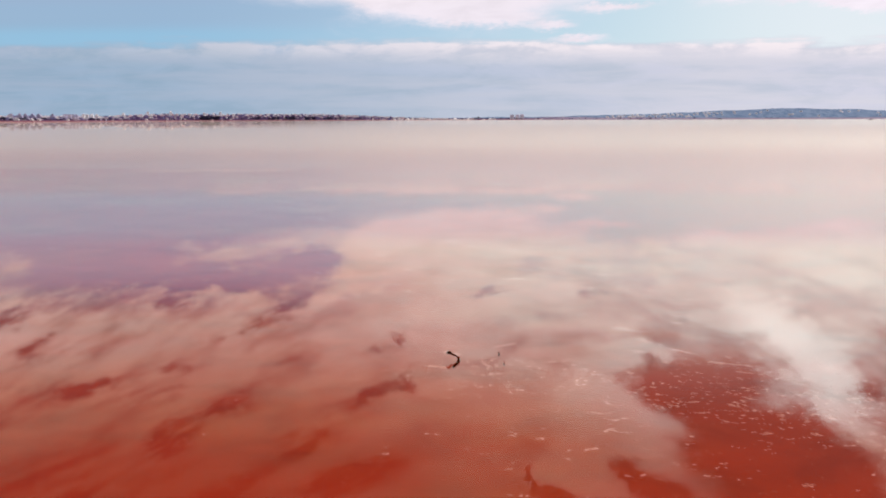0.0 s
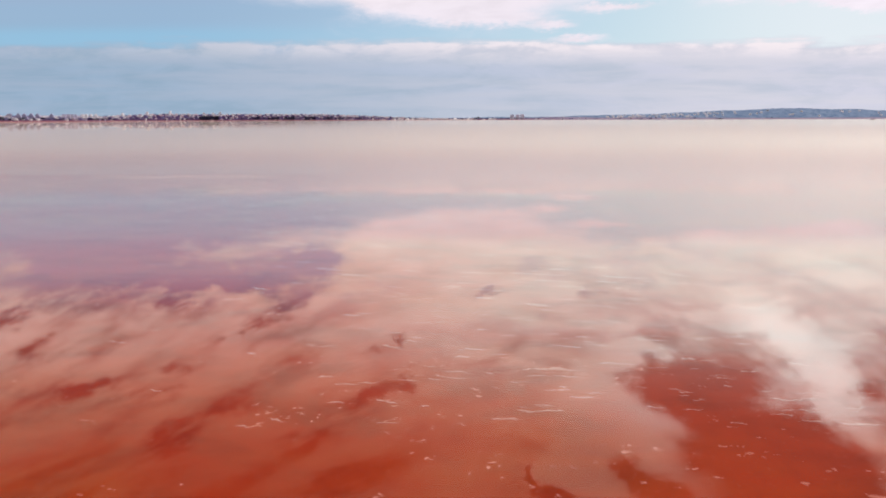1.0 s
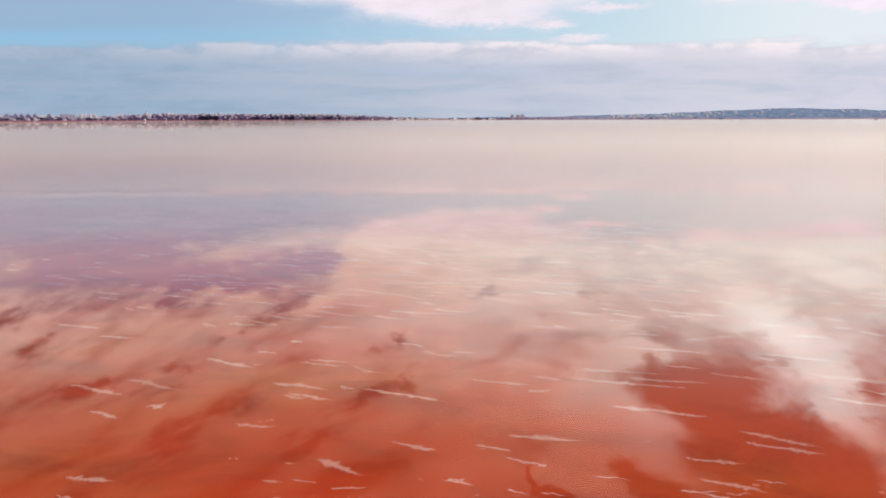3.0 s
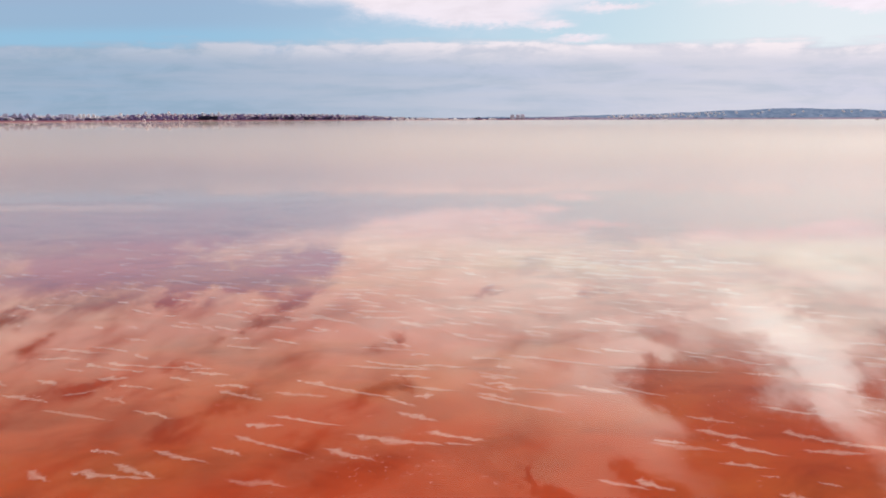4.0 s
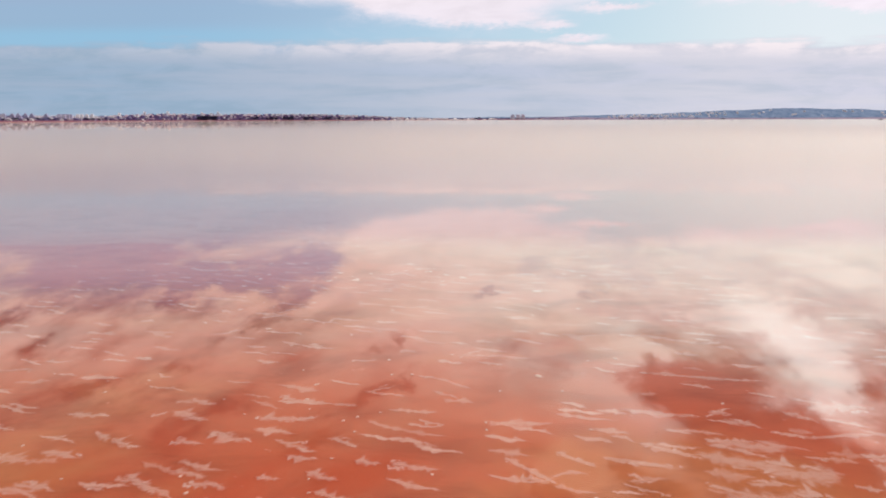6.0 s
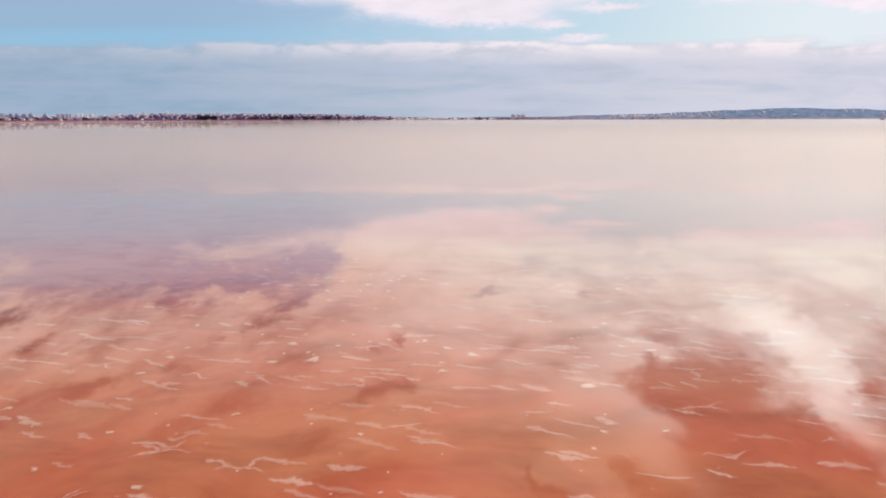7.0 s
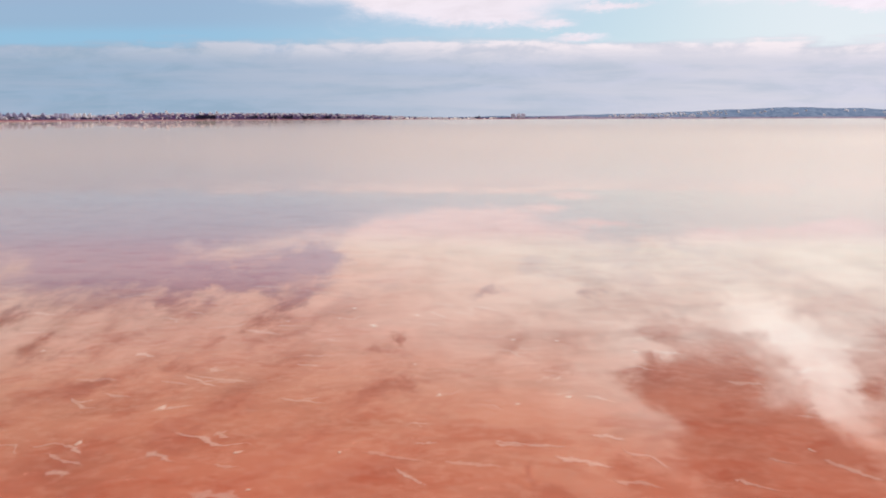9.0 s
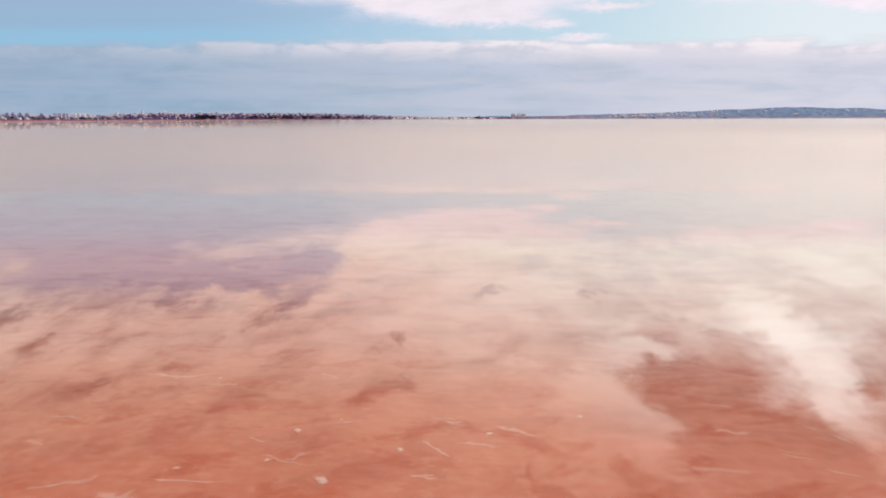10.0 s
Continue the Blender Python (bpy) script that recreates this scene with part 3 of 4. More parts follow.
tower0 = settle(tower("apartment_tower", 13, 6, WHITE, "white block of flats standing above the roofs"), -0.4768, 330)
for u, back in ((-0.5370, 240), (-0.5310, 240), (-0.5240, 240), (-0.5165, 250), (-0.3560, 330), (-0.3320, 380), (-0.4060, 430), (-0.3420, 300), (-0.4400, 420)):
    put(tower0, u, back)
for row, (back, step) in enumerate(((75, 0.0085), (150, 0.0068), (220, 0.0068))):
    u = -0.69
    while u < -0.02:
        if random.random() < (0.9 if row else 0.55):
            put(house_kinds, u, back + random.uniform(-30, 35), random.uniform(-25, 25))
        u += step * random.uniform(0.6, 1.7)
# the rest of the town, in rows up the slope behind
bm = bmesh.new()
for back in (290, 350, 410, 460):
    u = -0.69
    while u < -0.02:
        m = stand(u, back + random.uniform(-20, 25))
        wide, h = random.uniform(4, 11), random.choice((3.2, 6.2, 6.4))
        tone = random.choice((0, 0, 1, 2))
        first, faces = len(bm.verts), len(bm.faces)
        box(bm, -wide, wide, -4, 4, -4, h)
        box(bm, -1.6, 1.6, -1.4, 1.4, h + 0.004, h + 2.2)
        bm.verts.ensure_lookup_table()
        bm.faces.ensure_lookup_table()
        for v in bm.verts[first:]:
            v.co = m @ v.co
        for f in bm.faces[faces:]:
            f.material_index = tone
        u += random.uniform(0.004, 0.010)
rows_behind = part("town_houses", bm, WHITE)
rows_behind.data.materials.append(ROSE)
rows_behind.data.materials.append(MAUVE)
tagged(rows_behind, "white, rose and mauve flat-roofed houses in rows on the slope", "houses", kind="stuff")
# white sheds and heaps of harvested salt along the far end of the lake


def salt_heap(seed):
    bm = bmesh.new()
    rings = []
    for k in range(7):
        r = 13.0 * (1 - k / 6.6)
        z = 11.0 * (k / 6.0) ** 0.85
        rings.append([bm.verts.new((math.cos(a * math.tau / 24) * r * 1.4 * (1 + 0.12 * noise.noise((a * 0.7, k * 0.8, seed))), math.sin(a * math.tau / 24) * r, z + 0.8 * noise.noise((a * 1.1, k, seed)) - (3 if k == 0 else 0))) for a in range(24)])
    for a, b in zip(rings, rings[1:]):
        for k in range(24):
            bm.faces.new((a[k], a[(k + 1) % 24], b[(k + 1) % 24], b[k]))
    bm.faces.new(rings[-1])
    return tagged(part("salt_heap", bm, PURE, smooth=True), "big white heap of harvested salt by the water", "salt heap", "salt heaps on the far shore")


heap0 = settle(salt_heap(1), -0.053, 45)
heap1 = settle(salt_heap(2), 0.018, 40)
for u in (-0.072, -0.046, 0.031, 0.061, -0.020, -0.015, 0.012, 0.024, 0.037, 0.048, 0.070):
    copy_thing(random.choice((heap0, heap1)), stand(u, random.uniform(35, 60)) @ Matrix.Scale(random.uniform(0.45, 0.85), 4))
shed0 = settle(villa("warehouse", 34, 16, 3, WHITE, False, "white flat-roofed salt warehouse by the water"), -0.036, 40)
for u in (-0.064, -0.028, -0.012, -0.005, 0.004, 0.042, 0.075):
    put(shed0, u, random.uniform(25, 60))
tower1 = settle(tower("apartment_tower", 26, 9, HAZE, "hazy grey block of flats on the far shore"), 0.103, 150)
for u in (0.111, 0.118):
    put(tower1, u, 150)
for i in range(26):
    put(house_kinds, random.uniform(0.12, 0.34), random.uniform(60, 120))
hill_house = villa("house", 15, 10, 2, WHITE, False, "pale house on the distant blue hillside")
hill_house.matrix_basis = pose(0.30 * 4700, 4700, 24, 0, 0, -10)
for i in range(80):
    u = random.uniform(0.24, 0.42 if i % 3 else 0.68)
    s = random.uniform(0.2, 0.75)
    j = 11 * s
    y = 4560 + 26 * j
    copy_thing(hill_house, pose(u * y, y, (hill_height(u) * 4850 + 3) * s ** 0.8 + 1.0, 0, 0, random.uniform(-30, 30)))

# ---- trees ----


def tree(name, tall, wide, flatness, seed, label):
    rng = random.Random(seed)
    ob = thing(name, label, "tree", "trees along the shore")
    bm = bmesh.new()
    sides = 7

    def limb(a, b, r0, r1):
        d = (b - a).normalized()
        s = d.orthogonal().normalized()
        t2 = d.cross(s)
        ring = [[bm.verts.new(c + (s * math.cos(k * math.tau / sides) + t2 * math.sin(k * math.tau / sides)) * r) for k in range(sides)] for c, r in ((a, r0), (b, r1))]
        for k in range(sides):
            bm.faces.new((ring[0][k], ring[0][(k + 1) % sides], ring[1][(k + 1) % sides], ring[1][k]))

    fork = Vector((rng.uniform(-0.3, 0.3), 0, tall * 0.45))
    limb(Vector((0, 0, -1)), fork, 0.35, 0.24)
    tips = []
    for k in range(6):
        a = k * math.tau / 6 + rng.uniform(-0.4, 0.4)
        tip = Vector((math.cos(a) * wide * 0.32, math.sin(a) * wide * 0.32, tall * rng.uniform(0.68, 0.85)))
        limb(fork, tip, 0.16, 0.05)
        tips.append(tip)
    part("trunk", bm, BARK, ob)
    bm = bmesh.new()
    for tip in tips + [Vector((0, 0, tall * 0.85))]:
        for k in range(70):
            c = tip + Vector((rng.gauss(0, wide * 0.14), rng.gauss(0, wide * 0.14), rng.gauss(0, tall * flatness)))
            s = rng.uniform(0.45, 1.0)
            e = Euler((rng.uniform(0, 6), rng.uniform(0, 6), rng.uniform(0, 6))).to_matrix()
            bm.faces.new([bm.verts.new(c + e @ Vector(p)) for p in ((-s, -s * 0.5, 0), (s, -s * 0.4, 0), (s * 0.7, s * 0.6, s * 0.2), (-s * 0.6, s * 0.5, 0))])
    part("crown", bm, LEAF, ob)
    return ob


trees = [settle(tree("pine_tree", 9, 9, 0.09, 1, "dark umbrella pine on the shore"), -0.44, 50),
         settle(tree("pine_tree", 7, 8, 0.12, 2, "dark rounded pine on the shore"), -0.655, 40),
         settle(tree("bush", 4.5, 7, 0.14, 3, "low dark tamarisk bush by the water"), -0.30, 30)]


def grove(u0, u1, n, size):
    """n trees along the shore between two bearings, size times as large."""
    for i in range(n):
        copy_thing(random.choice(trees), stand(random.uniform(u0, u1), random.uniform(35, 110)) @ pose(0, 0, 0, 0, 0, random.uniform(0, 360)) @ Matrix.Scale(size * random.uniform(0.75, 1.2), 4))


grove(-0.361, -0.336, 50, 2.1)
for u0, u1, n, size in ((-0.284, -0.274, 9, 1.6), (-0.261, -0.246, 18, 1.7), (-0.235, -0.222, 16, 1.7), (-0.206, -0.191, 18, 1.8), (-0.174, -0.166, 8, 1.4), (-0.157, -0.147, 8, 1.3), (-0.68, -0.652, 16, 1.2),
                        (-0.608, -0.602, 4, 1.1), (-0.65, -0.36, 60, 0.9), (-0.12, 0.1, 22, 1.0), (0.045, 0.055, 6, 1.5), (0.1, 0.5, 24, 1.0), (-0.336, -0.12, 26, 1.2)):
    grove(u0, u1, n, size)
for i in range(9):
    put(trees[2], 0.414 + random.uniform(-0.003, 0.003), random.uniform(4, 20))


def islet():
    """A low dark hump just out of the water, in place of a distant boat."""
    bm = bmesh.new()
    rings = []
    for k in range(6):
        q = 1 - k / 5.4
        rings.append([bm.verts.new((math.cos(a * math.tau / 28) * 8.0 * q * (1 + 0.2 * noise.noise((math.cos(a * math.tau / 28) * 2, math.sin(a * math.tau / 28) * 2, 4))), math.sin(a * math.tau / 28) * 4.0 * q, 2.6 * (1 - q * q) + 0.3 * noise.noise((a * 0.9, k, 6)) - (0.6 if k == 0 else 0))) for a in range(28)])
    for a, b in zip(rings, rings[1:]):
        for k in range(28):
            bm.faces.new((a[k], a[(k + 1) % 28], b[(k + 1) % 28], b[k]))
    bm.faces.new(rings[-1])
    return tagged(part("islet", bm, BOAT_DARK, smooth=True), "low dark hump on the lake standing in for a boat", "islet")


islet().matrix_basis = pose(1279, 2000, 0, 0, 0, -10)

# ---- salt on the lake bed ----


def strand(bm, x0, x1, y0, slope, width, height, off, m=Matrix(), wander=0.08):
    """One ragged, tapering wisp of salt crust, drawn out into teeth on one side; thick says how solid it is."""
    layer = bm.verts.layers.float.get("thick") or bm.verts.layers.float.new("thick")
    n = max(7, int(30 * (x1 - x0)))
    rows = []
    for i in range(n + 1):
        s = i / n
        x = x0 + (x1 - x0) * s
        cy = y0 + slope * (s - 0.5) + min(wander, 0.2 * (x1 - x0)) * noise.noise((s * 3.0, off, 0)) + min(0.03, 0.08 * (x1 - x0)) * noise.noise((s * 13, off, 3))
        ends = math.sin(math.pi * min(max(s, 0.002), 0.998) ** 0.8) ** 0.7
        env = ends * (0.35 + 0.9 * abs(noise.noise((s * 6, off, 5))) + 1.0 * max(0.0, noise.noise((s * 3.1, off, 9))))
        tooth = 1 + 2.6 * max(0.0, noise.noise((s * 7.0, off, 13))) ** 1.5
        row = []
        for k, (cx, cz) in enumerate(((-1.0, 0.0), (-0.5, 0.65), (0.0, 1.0), (0.5, 0.5), (1.0, 0.0))):
            jag = (1 + 0.5 * noise.noise((s * 17, k * 2.1, off))) * (tooth if cx > 0 else 1.0)
            v = bm.verts.new(m @ Vector((x, cy + cx * width * env * 1.5 * jag, height * cz * min(1.0, 0.35 + env))))
            v[layer] = cz * min(1.0, ends * 1.25)
            row.append(v)
        rows.append(row)
    for a, b in zip(rows, rows[1:]):
        for k in range(4):
            bm.faces.new((a[k], b[k], b[k + 1], a[k + 1]))


def ridge_mesh(seed, broad=False):
    """A salt ridge one metre long: a crest with shorter wisps beside it."""
    rng = random.Random(seed)
    bm = bmesh.new()
    strand(bm, -0.5, 0.5, 0, rng.uniform(-0.04, 0.04), 0.30 if broad else rng.uniform(0.10, 0.16), 0.006, seed * 7.3)
    for k in range(rng.randint(3, 5) if broad else rng.randint(1, 3)):
        a = rng.uniform(-0.55, 0.25)
        strand(bm, a, a + rng.uniform(0.2, 0.45), rng.uniform(-0.07, 0.07) * (1.8 if broad else 1), rng.uniform(-0.05, 0.05), rng.uniform(0.06, 0.11) * (2.2 if broad else 1), 0.004, seed * 3.1 + k * 11)
    return bm


def lump_mesh(seed):
    """A low lump of salt about two metres across, drawn out into a few short arms that thin away."""
    rng = random.Random(seed)
    bm = bmesh.new()
    layer = bm.verts.layers.float.new("thick")
    spokes = 22
    arms = [(rng.uniform(0, math.tau), rng.uniform(0.5, 1.3)) for k in range(rng.randint(2, 4))]

    def reach(a):
        d = 1.0 + 0.35 * noise.noise((math.cos(a) * 1.6, math.sin(a) * 1.6, seed * 3.7))
        for at, far in arms:
            d += far * max(0.0, math.cos(a - at)) ** 14
        return d

    top = bm.verts.new((0, 0, 0.55))
    top[layer] = 1.25
    rings = []
    for q, z, solid in ((0.34, 0.50, 1.2), (0.60, 0.32, 0.9), (0.86, 0.12, 0.5), (1.15, 0.0, 0.0)):
        ring = []
        for k in range(spokes):
            a = k * math.tau / spokes
            d = 1 + (reach(a) - 1) * q * q
            v = bm.verts.new((math.cos(a) * q * d * 1.15, math.sin(a) * q * d, z * (1 + 0.4 * noise.noise((math.cos(a) * 2, math.sin(a) * 2 + q * 3, seed * 1.3)))))
            v[layer] = solid
            ring.append(v)
        rings.append(ring)
    for k in range(spokes):
        bm.faces.new((top, rings[0][k], rings[0][(k + 1) % spokes]))
    for a, b in zip(rings, rings[1:]):
        for k in range(spokes):
            bm.faces.new((a[k], b[k], b[(k + 1) % spokes], a[(k + 1) % spokes]))
    return bm


random.seed(5)
FLOOR = -0.05
ridge_meshes = [mesh_of("salt_ridge", ridge_mesh(k), SALT, True) for k in range(24)]
patch_meshes = [mesh_of("salt_patch", ridge_mesh(40 + k, True), SALT, True) for k in range(8)]
lump_meshes = [mesh_of("salt_lump", lump_mesh(k), LUMP, True) for k in range(8)]
torn_meshes = [mesh_of("salt_crust", ridge_mesh(60 + k, True), SCRAP, True) for k in range(6)]
RIDGE_LABEL = "pale pink salt ridge just under the red brine"


def salt(kind, meshes, x, y, turn, sx, sy, sz, label, category, group):
    ob = new(kind, meshes[random.randrange(len(meshes))])
    ob.matrix_basis = pose(x, y, FLOOR + 0.002, 0, 0, turn) @ Matrix.Diagonal((sx, sy, sz, 1))
    return tagged(ob, label, category, group)


# the largest pieces, each at its place: sideways, ahead, length, turn
RIDGES_ON_RED = ((4.11, 31.42, 0.89, -13), (4.08, 30.73, 1.13, -22), (5.36, 31.79, 1.19, -21), (4.21, 29.71, 0.72, -27), (3.06, 29.43, 0.87, -13), (3.33, 28.96, 2.38, -15), (5.80, 28.49, 1.60, -13), (3.78, 28.03, 1.87, -9), (5.15, 27.91, 1.02, -13), (6.19, 27.61, 0.54, -15), (4.09, 27.34, 0.72, -24), (4.50, 26.94, 1.12, -6), (1.19, 29.19, 1.86, -11), (1.69, 32.16, 1.43, -11), (0.77, 31.87, 0.66, -16), (1.24, 31.43, 0.72, -25), (0.63, 27.80, 0.55, -8), (-0.42, 31.90, 0.96, -22), (-1.14, 29.52, 0.71, -20), (-2.90, 28.96, 1.45, -9), (-1.41, 27.33, 0.74, -13), (-5.62, 30.19, 0.73, -27), (-4.15, 29.96, 0.95, -10), (6.07, 29.70, 0.58, -26))
RIDGES_FIRST_WEST = ((-0.70, 45.20, 1.26, -30), (-2.85, 45.74, 1.97, -32), (-2.33, 46.24, 0.66, -32), (-1.60, 45.88, 1.32, -3), (-1.83, 46.45, 1.31, -6), (-1.96, 46.96, 0.75, -7), (-3.03, 47.01, 0.62, -0), (-4.85, 47.51, 1.56, -8), (-4.11, 47.50, 0.62, -29), (-6.64, 47.86, 0.42, -26), (-7.33, 48.39, 0.64, -21), (-8.09, 49.69, 2.02, -30), (-5.53, 46.08, 1.17, -27), (-5.33, 46.41, 0.68, -23), (-4.22, 46.50, 0.53, -7), (-3.92, 45.87, 0.60, -28), (-5.28, 44.97, 0.99, -26), (-3.93, 45.06, 1.06, -16), (-1.07, 48.05, 0.87, -9), (-0.61, 47.43, 1.14, -46), (-0.31, 46.54, 0.73, -28), (-6.47, 49.00, 1.22, -28), (-4.95, 48.50, 1.51, -8), (-2.88, 48.24, 0.85, -10))
RIDGES_FIRST_EAST = ((3.92, 45.37, 1.28, -22), (4.91, 45.18, 0.85, -23), (5.17, 46.28, 0.87, -28), (5.10, 47.13, 0.86, -26), (6.03, 47.30, 1.09, -27), (6.19, 46.34, 1.24, -13), (6.03, 45.45, 0.59, -17), (4.45, 45.96, 0.44, -15), (5.41, 45.83, 0.54, -20), (3.76, 48.55, 0.93, -29), (4.21, 49.26, 1.20, -8), (5.08, 48.86, 0.94, -37), (4.90, 48.36, 1.41, 2), (4.09, 47.90, 1.06, -15), (1.75, 47.34, 0.82, -23), (1.93, 46.73, 1.96, -16), (2.92, 46.30, 1.32, -12), (3.02, 46.82, 0.89, -15), (1.68, 46.39, 0.62, -30), (1.04, 45.34, 0.88, -25), (0.30, 45.36, 0.71, -21), (0.91, 45.87, 0.55, -38), (5.69, 50.12, 1.29, -4), (3.46, 47.87, 0.64, -17))
RIDGES_SECOND_WEST = ((-5.72, 52.14, 0.86, -16), (-4.92, 52.10, 0.41, -22), (-4.28, 52.24, 0.92, -32), (-3.31, 52.18, 0.74, -9), (-5.87, 53.03, 0.91, -15), (-5.08, 53.38, 0.65, -32), (-6.58, 52.92, 0.62, -27), (-5.57, 53.60, 0.62, -42), (-6.25, 54.40, 0.79, -6), (-4.97, 54.45, 0.35, 12), (-4.36, 54.39, 1.04, -24), (-2.70, 54.27, 1.12, -3), (-2.52, 52.36, 0.45, -6), (-1.74, 52.41, 0.67, -22), (-2.17, 52.92, 0.55, -14), (-1.58, 53.43, 0.61, -30), (-4.07, 53.43, 0.60, -20), (-2.41, 53.41, 0.55, -5), (-3.49, 53.59, 0.93, -27), (-4.35, 54.93, 0.65, -24), (-2.71, 55.06, 0.77, -32), (-0.41, 52.64, 0.90, -17), (-0.22, 54.10, 0.55, -33), (-1.13, 52.81, 0.52, -10))
RIDGES_SECOND_EAST = ((1.27, 52.57, 1.11, -44), (1.23, 52.30, 0.39, -5), (2.00, 52.88, 0.79, -35), (2.95, 52.75, 1.31, -16), (2.81, 52.02, 0.75, -31), (3.98, 52.00, 0.70, -29), (3.54, 53.13, 1.09, -27), (4.59, 53.08, 1.17, -30), (5.32, 53.25, 0.94, -25), (6.50, 53.59, 1.55, 5), (5.77, 52.87, 0.68, -11), (4.42, 52.58, 0.45, -23), (4.84, 54.44, 0.51, -9), (5.09, 54.02, 0.76, -33), (3.79, 54.42, 1.42, -15), (5.15, 56.05, 2.40, -13), (4.88, 55.59, 0.77, -23), (5.94, 55.19, 0.61, -27), (6.14, 54.29, 0.68, -45), (4.65, 52.16, 0.82, -6), (5.92, 52.04, 0.42, -22), (2.79, 53.76, 0.68, -15), (1.34, 54.06, 1.33, -4))
RIDGES_OUTER_WEST = ((-7.77, 40.89, 1.21, -16), (-6.86, 41.11, 0.71, 23), (-6.72, 42.34, 1.40, -17), (-5.85, 41.40, 0.91, -15), (-5.52, 42.42, 1.68, -3), (-3.78, 41.01, 1.19, -22), (-5.19, 38.87, 0.63, -16), (-4.02, 38.71, 1.29, -21), (-4.71, 38.19, 1.56, -9), (-4.61, 38.33, 0.90, -26), (-3.35, 38.86, 0.79, -24), (-2.77, 39.09, 1.68, -27), (-3.04, 39.77, 0.74, -6), (-1.44, 38.76, 1.09, -24), (-0.77, 39.23, 1.69, -14), (-1.91, 41.27, 2.18, -24), (-0.77, 40.66, 0.83, -33), (-0.43, 40.07, 1.00, -26), (-1.29, 42.36, 1.94, -8), (-4.47, 43.65, 1.07, -14))
RIDGES_OUTER_EAST = ((4.72, 42.19, 2.76, -9), (6.46, 41.93, 1.01, -15), (3.77, 41.09, 1.13, -30), (1.31, 40.59, 1.77, -28), (4.53, 39.94, 0.87, -21), (6.20, 40.23, 1.38, -21), (6.22, 39.14, 0.67, -9), (6.13, 38.80, 1.22, -8), (4.51, 38.40, 0.92, -13), (4.69, 38.12, 0.29, -10), (5.44, 37.88, 0.41, -23), (6.31, 42.76, 1.44, -31), (2.50, 42.76, 2.71, -17), (5.52, 42.93, 0.55, -24), (1.19, 41.91, 1.02, -22), (1.62, 41.29, 1.27, -11), (0.24, 39.10, 0.54, -7), (7.80, 40.83, 0.66, -19), (7.39, 40.22, 0.41, -37))
RIDGES_THIRD_WEST = ((-7.53, 65.71, 1.39, -3), (-5.06, 65.29, 0.76, -15), (-4.09, 65.25, 0.51, 14), (-4.62, 64.12, 1.53, -12), (-3.90, 63.51, 0.35, -9), (-2.25, 63.55, 0.62, -5), (-1.34, 63.65, 1.16, -9), (-1.94, 62.88, 0.97, -12), (-2.46, 62.66, 0.55, -13), (-5.48, 62.81, 1.07, -31), (-1.21, 65.00, 1.18, -42), (-0.55, 65.80, 1.17, 4), (-0.38, 63.89, 0.81, -4), (-3.92, 62.87, 0.58, -43), (-3.52, 63.10, 0.75, -51))
RIDGES_THIRD_EAST = ((1.35, 64.88, 1.14, -6), (2.70, 64.87, 1.32, -10), (4.09, 65.70, 1.02, -52), (5.28, 65.92, 0.53, -16), (6.01, 65.07, 1.04, -45), (5.33, 64.81, 0.57, -35), (4.99, 64.27, 0.74, -12), (6.05, 64.24, 0.73, -26), (3.83, 64.42, 0.62, -25), (5.02, 63.60, 0.87, -9), (5.08, 63.29, 0.44, -84), (5.16, 63.01, 0.74, -18), (6.12, 63.28, 0.39, -42), (5.96, 62.98, 0.70, -10), (4.33, 62.79, 0.48, -52), (4.78, 62.76, 0.47, -55), (2.59, 63.48, 0.62, -14), (2.74, 63.04, 0.47, -25), (0.60, 63.75, 0.92, -27), (4.87, 66.74, 0.63, -15))
VEINS = ((-5.27, 71.14, 0.78, 22), (-3.48, 70.00, 0.95, -12), (-1.61, 71.16, 0.50, 23), (-0.76, 70.50, 0.65, -8), (5.10, 74.11, 0.47, -30), (4.42, 73.46, 0.69, -34), (6.01, 73.80, 0.91, -49), (5.44, 72.12, 0.79, -74), (6.39, 71.47, 0.56, -62), (6.19, 70.87, 0.41, -38), (4.13, 70.63, 0.58, 5), (3.48, 70.42, 0.47, -18), (2.43, 70.14, 0.48, -43), (3.76, 69.73, 0.48, -9), (4.83, 70.39, 0.42, -12), (3.14, 71.38, 0.74, -0), (1.46, 74.64, 1.34, -8), (-0.50, 73.72, 0.73, -46))
LAST_VEINS = ((-4.30, 84.21, 0.66, -3), (-6.68, 84.25, 0.40, 48), (5.27, 81.53, 0.34, -34), (5.33, 81.35, 0.45, -24), (5.74, 80.89, 0.49, -26), (6.06, 82.31, 0.54, -54), (6.37, 81.93, 0.58, -61), (4.93, 83.18, 0.66, -16), (-3.68, 80.73, 1.29, -4), (-1.63, 82.58, 0.72, 9), (-0.12, 81.65, 0.79, -48), (-2.99, 81.94, 0.41, -30))
NEAR_CRUSTS = ((5.32, 13.76, 0.77, -39), (4.68, 14.48, 0.43, -46), (4.33, 13.78, 0.43, -17), (6.10, 13.01, 0.94, -16), (6.12, 12.55, 0.44, -18), (6.14, 13.41, 0.21, -49), (4.71, 13.13, 0.22, -37), (-0.13, 12.93, 0.57, -15), (0.20, 13.72, 0.58, -21), (1.39, 14.24, 0.70, 22), (0.89, 13.05, 0.59, -67), (1.05, 12.52, 0.37, 13), (3.78, 12.56, 0.19, -43), (5.92, 15.86, 0.38, -19))
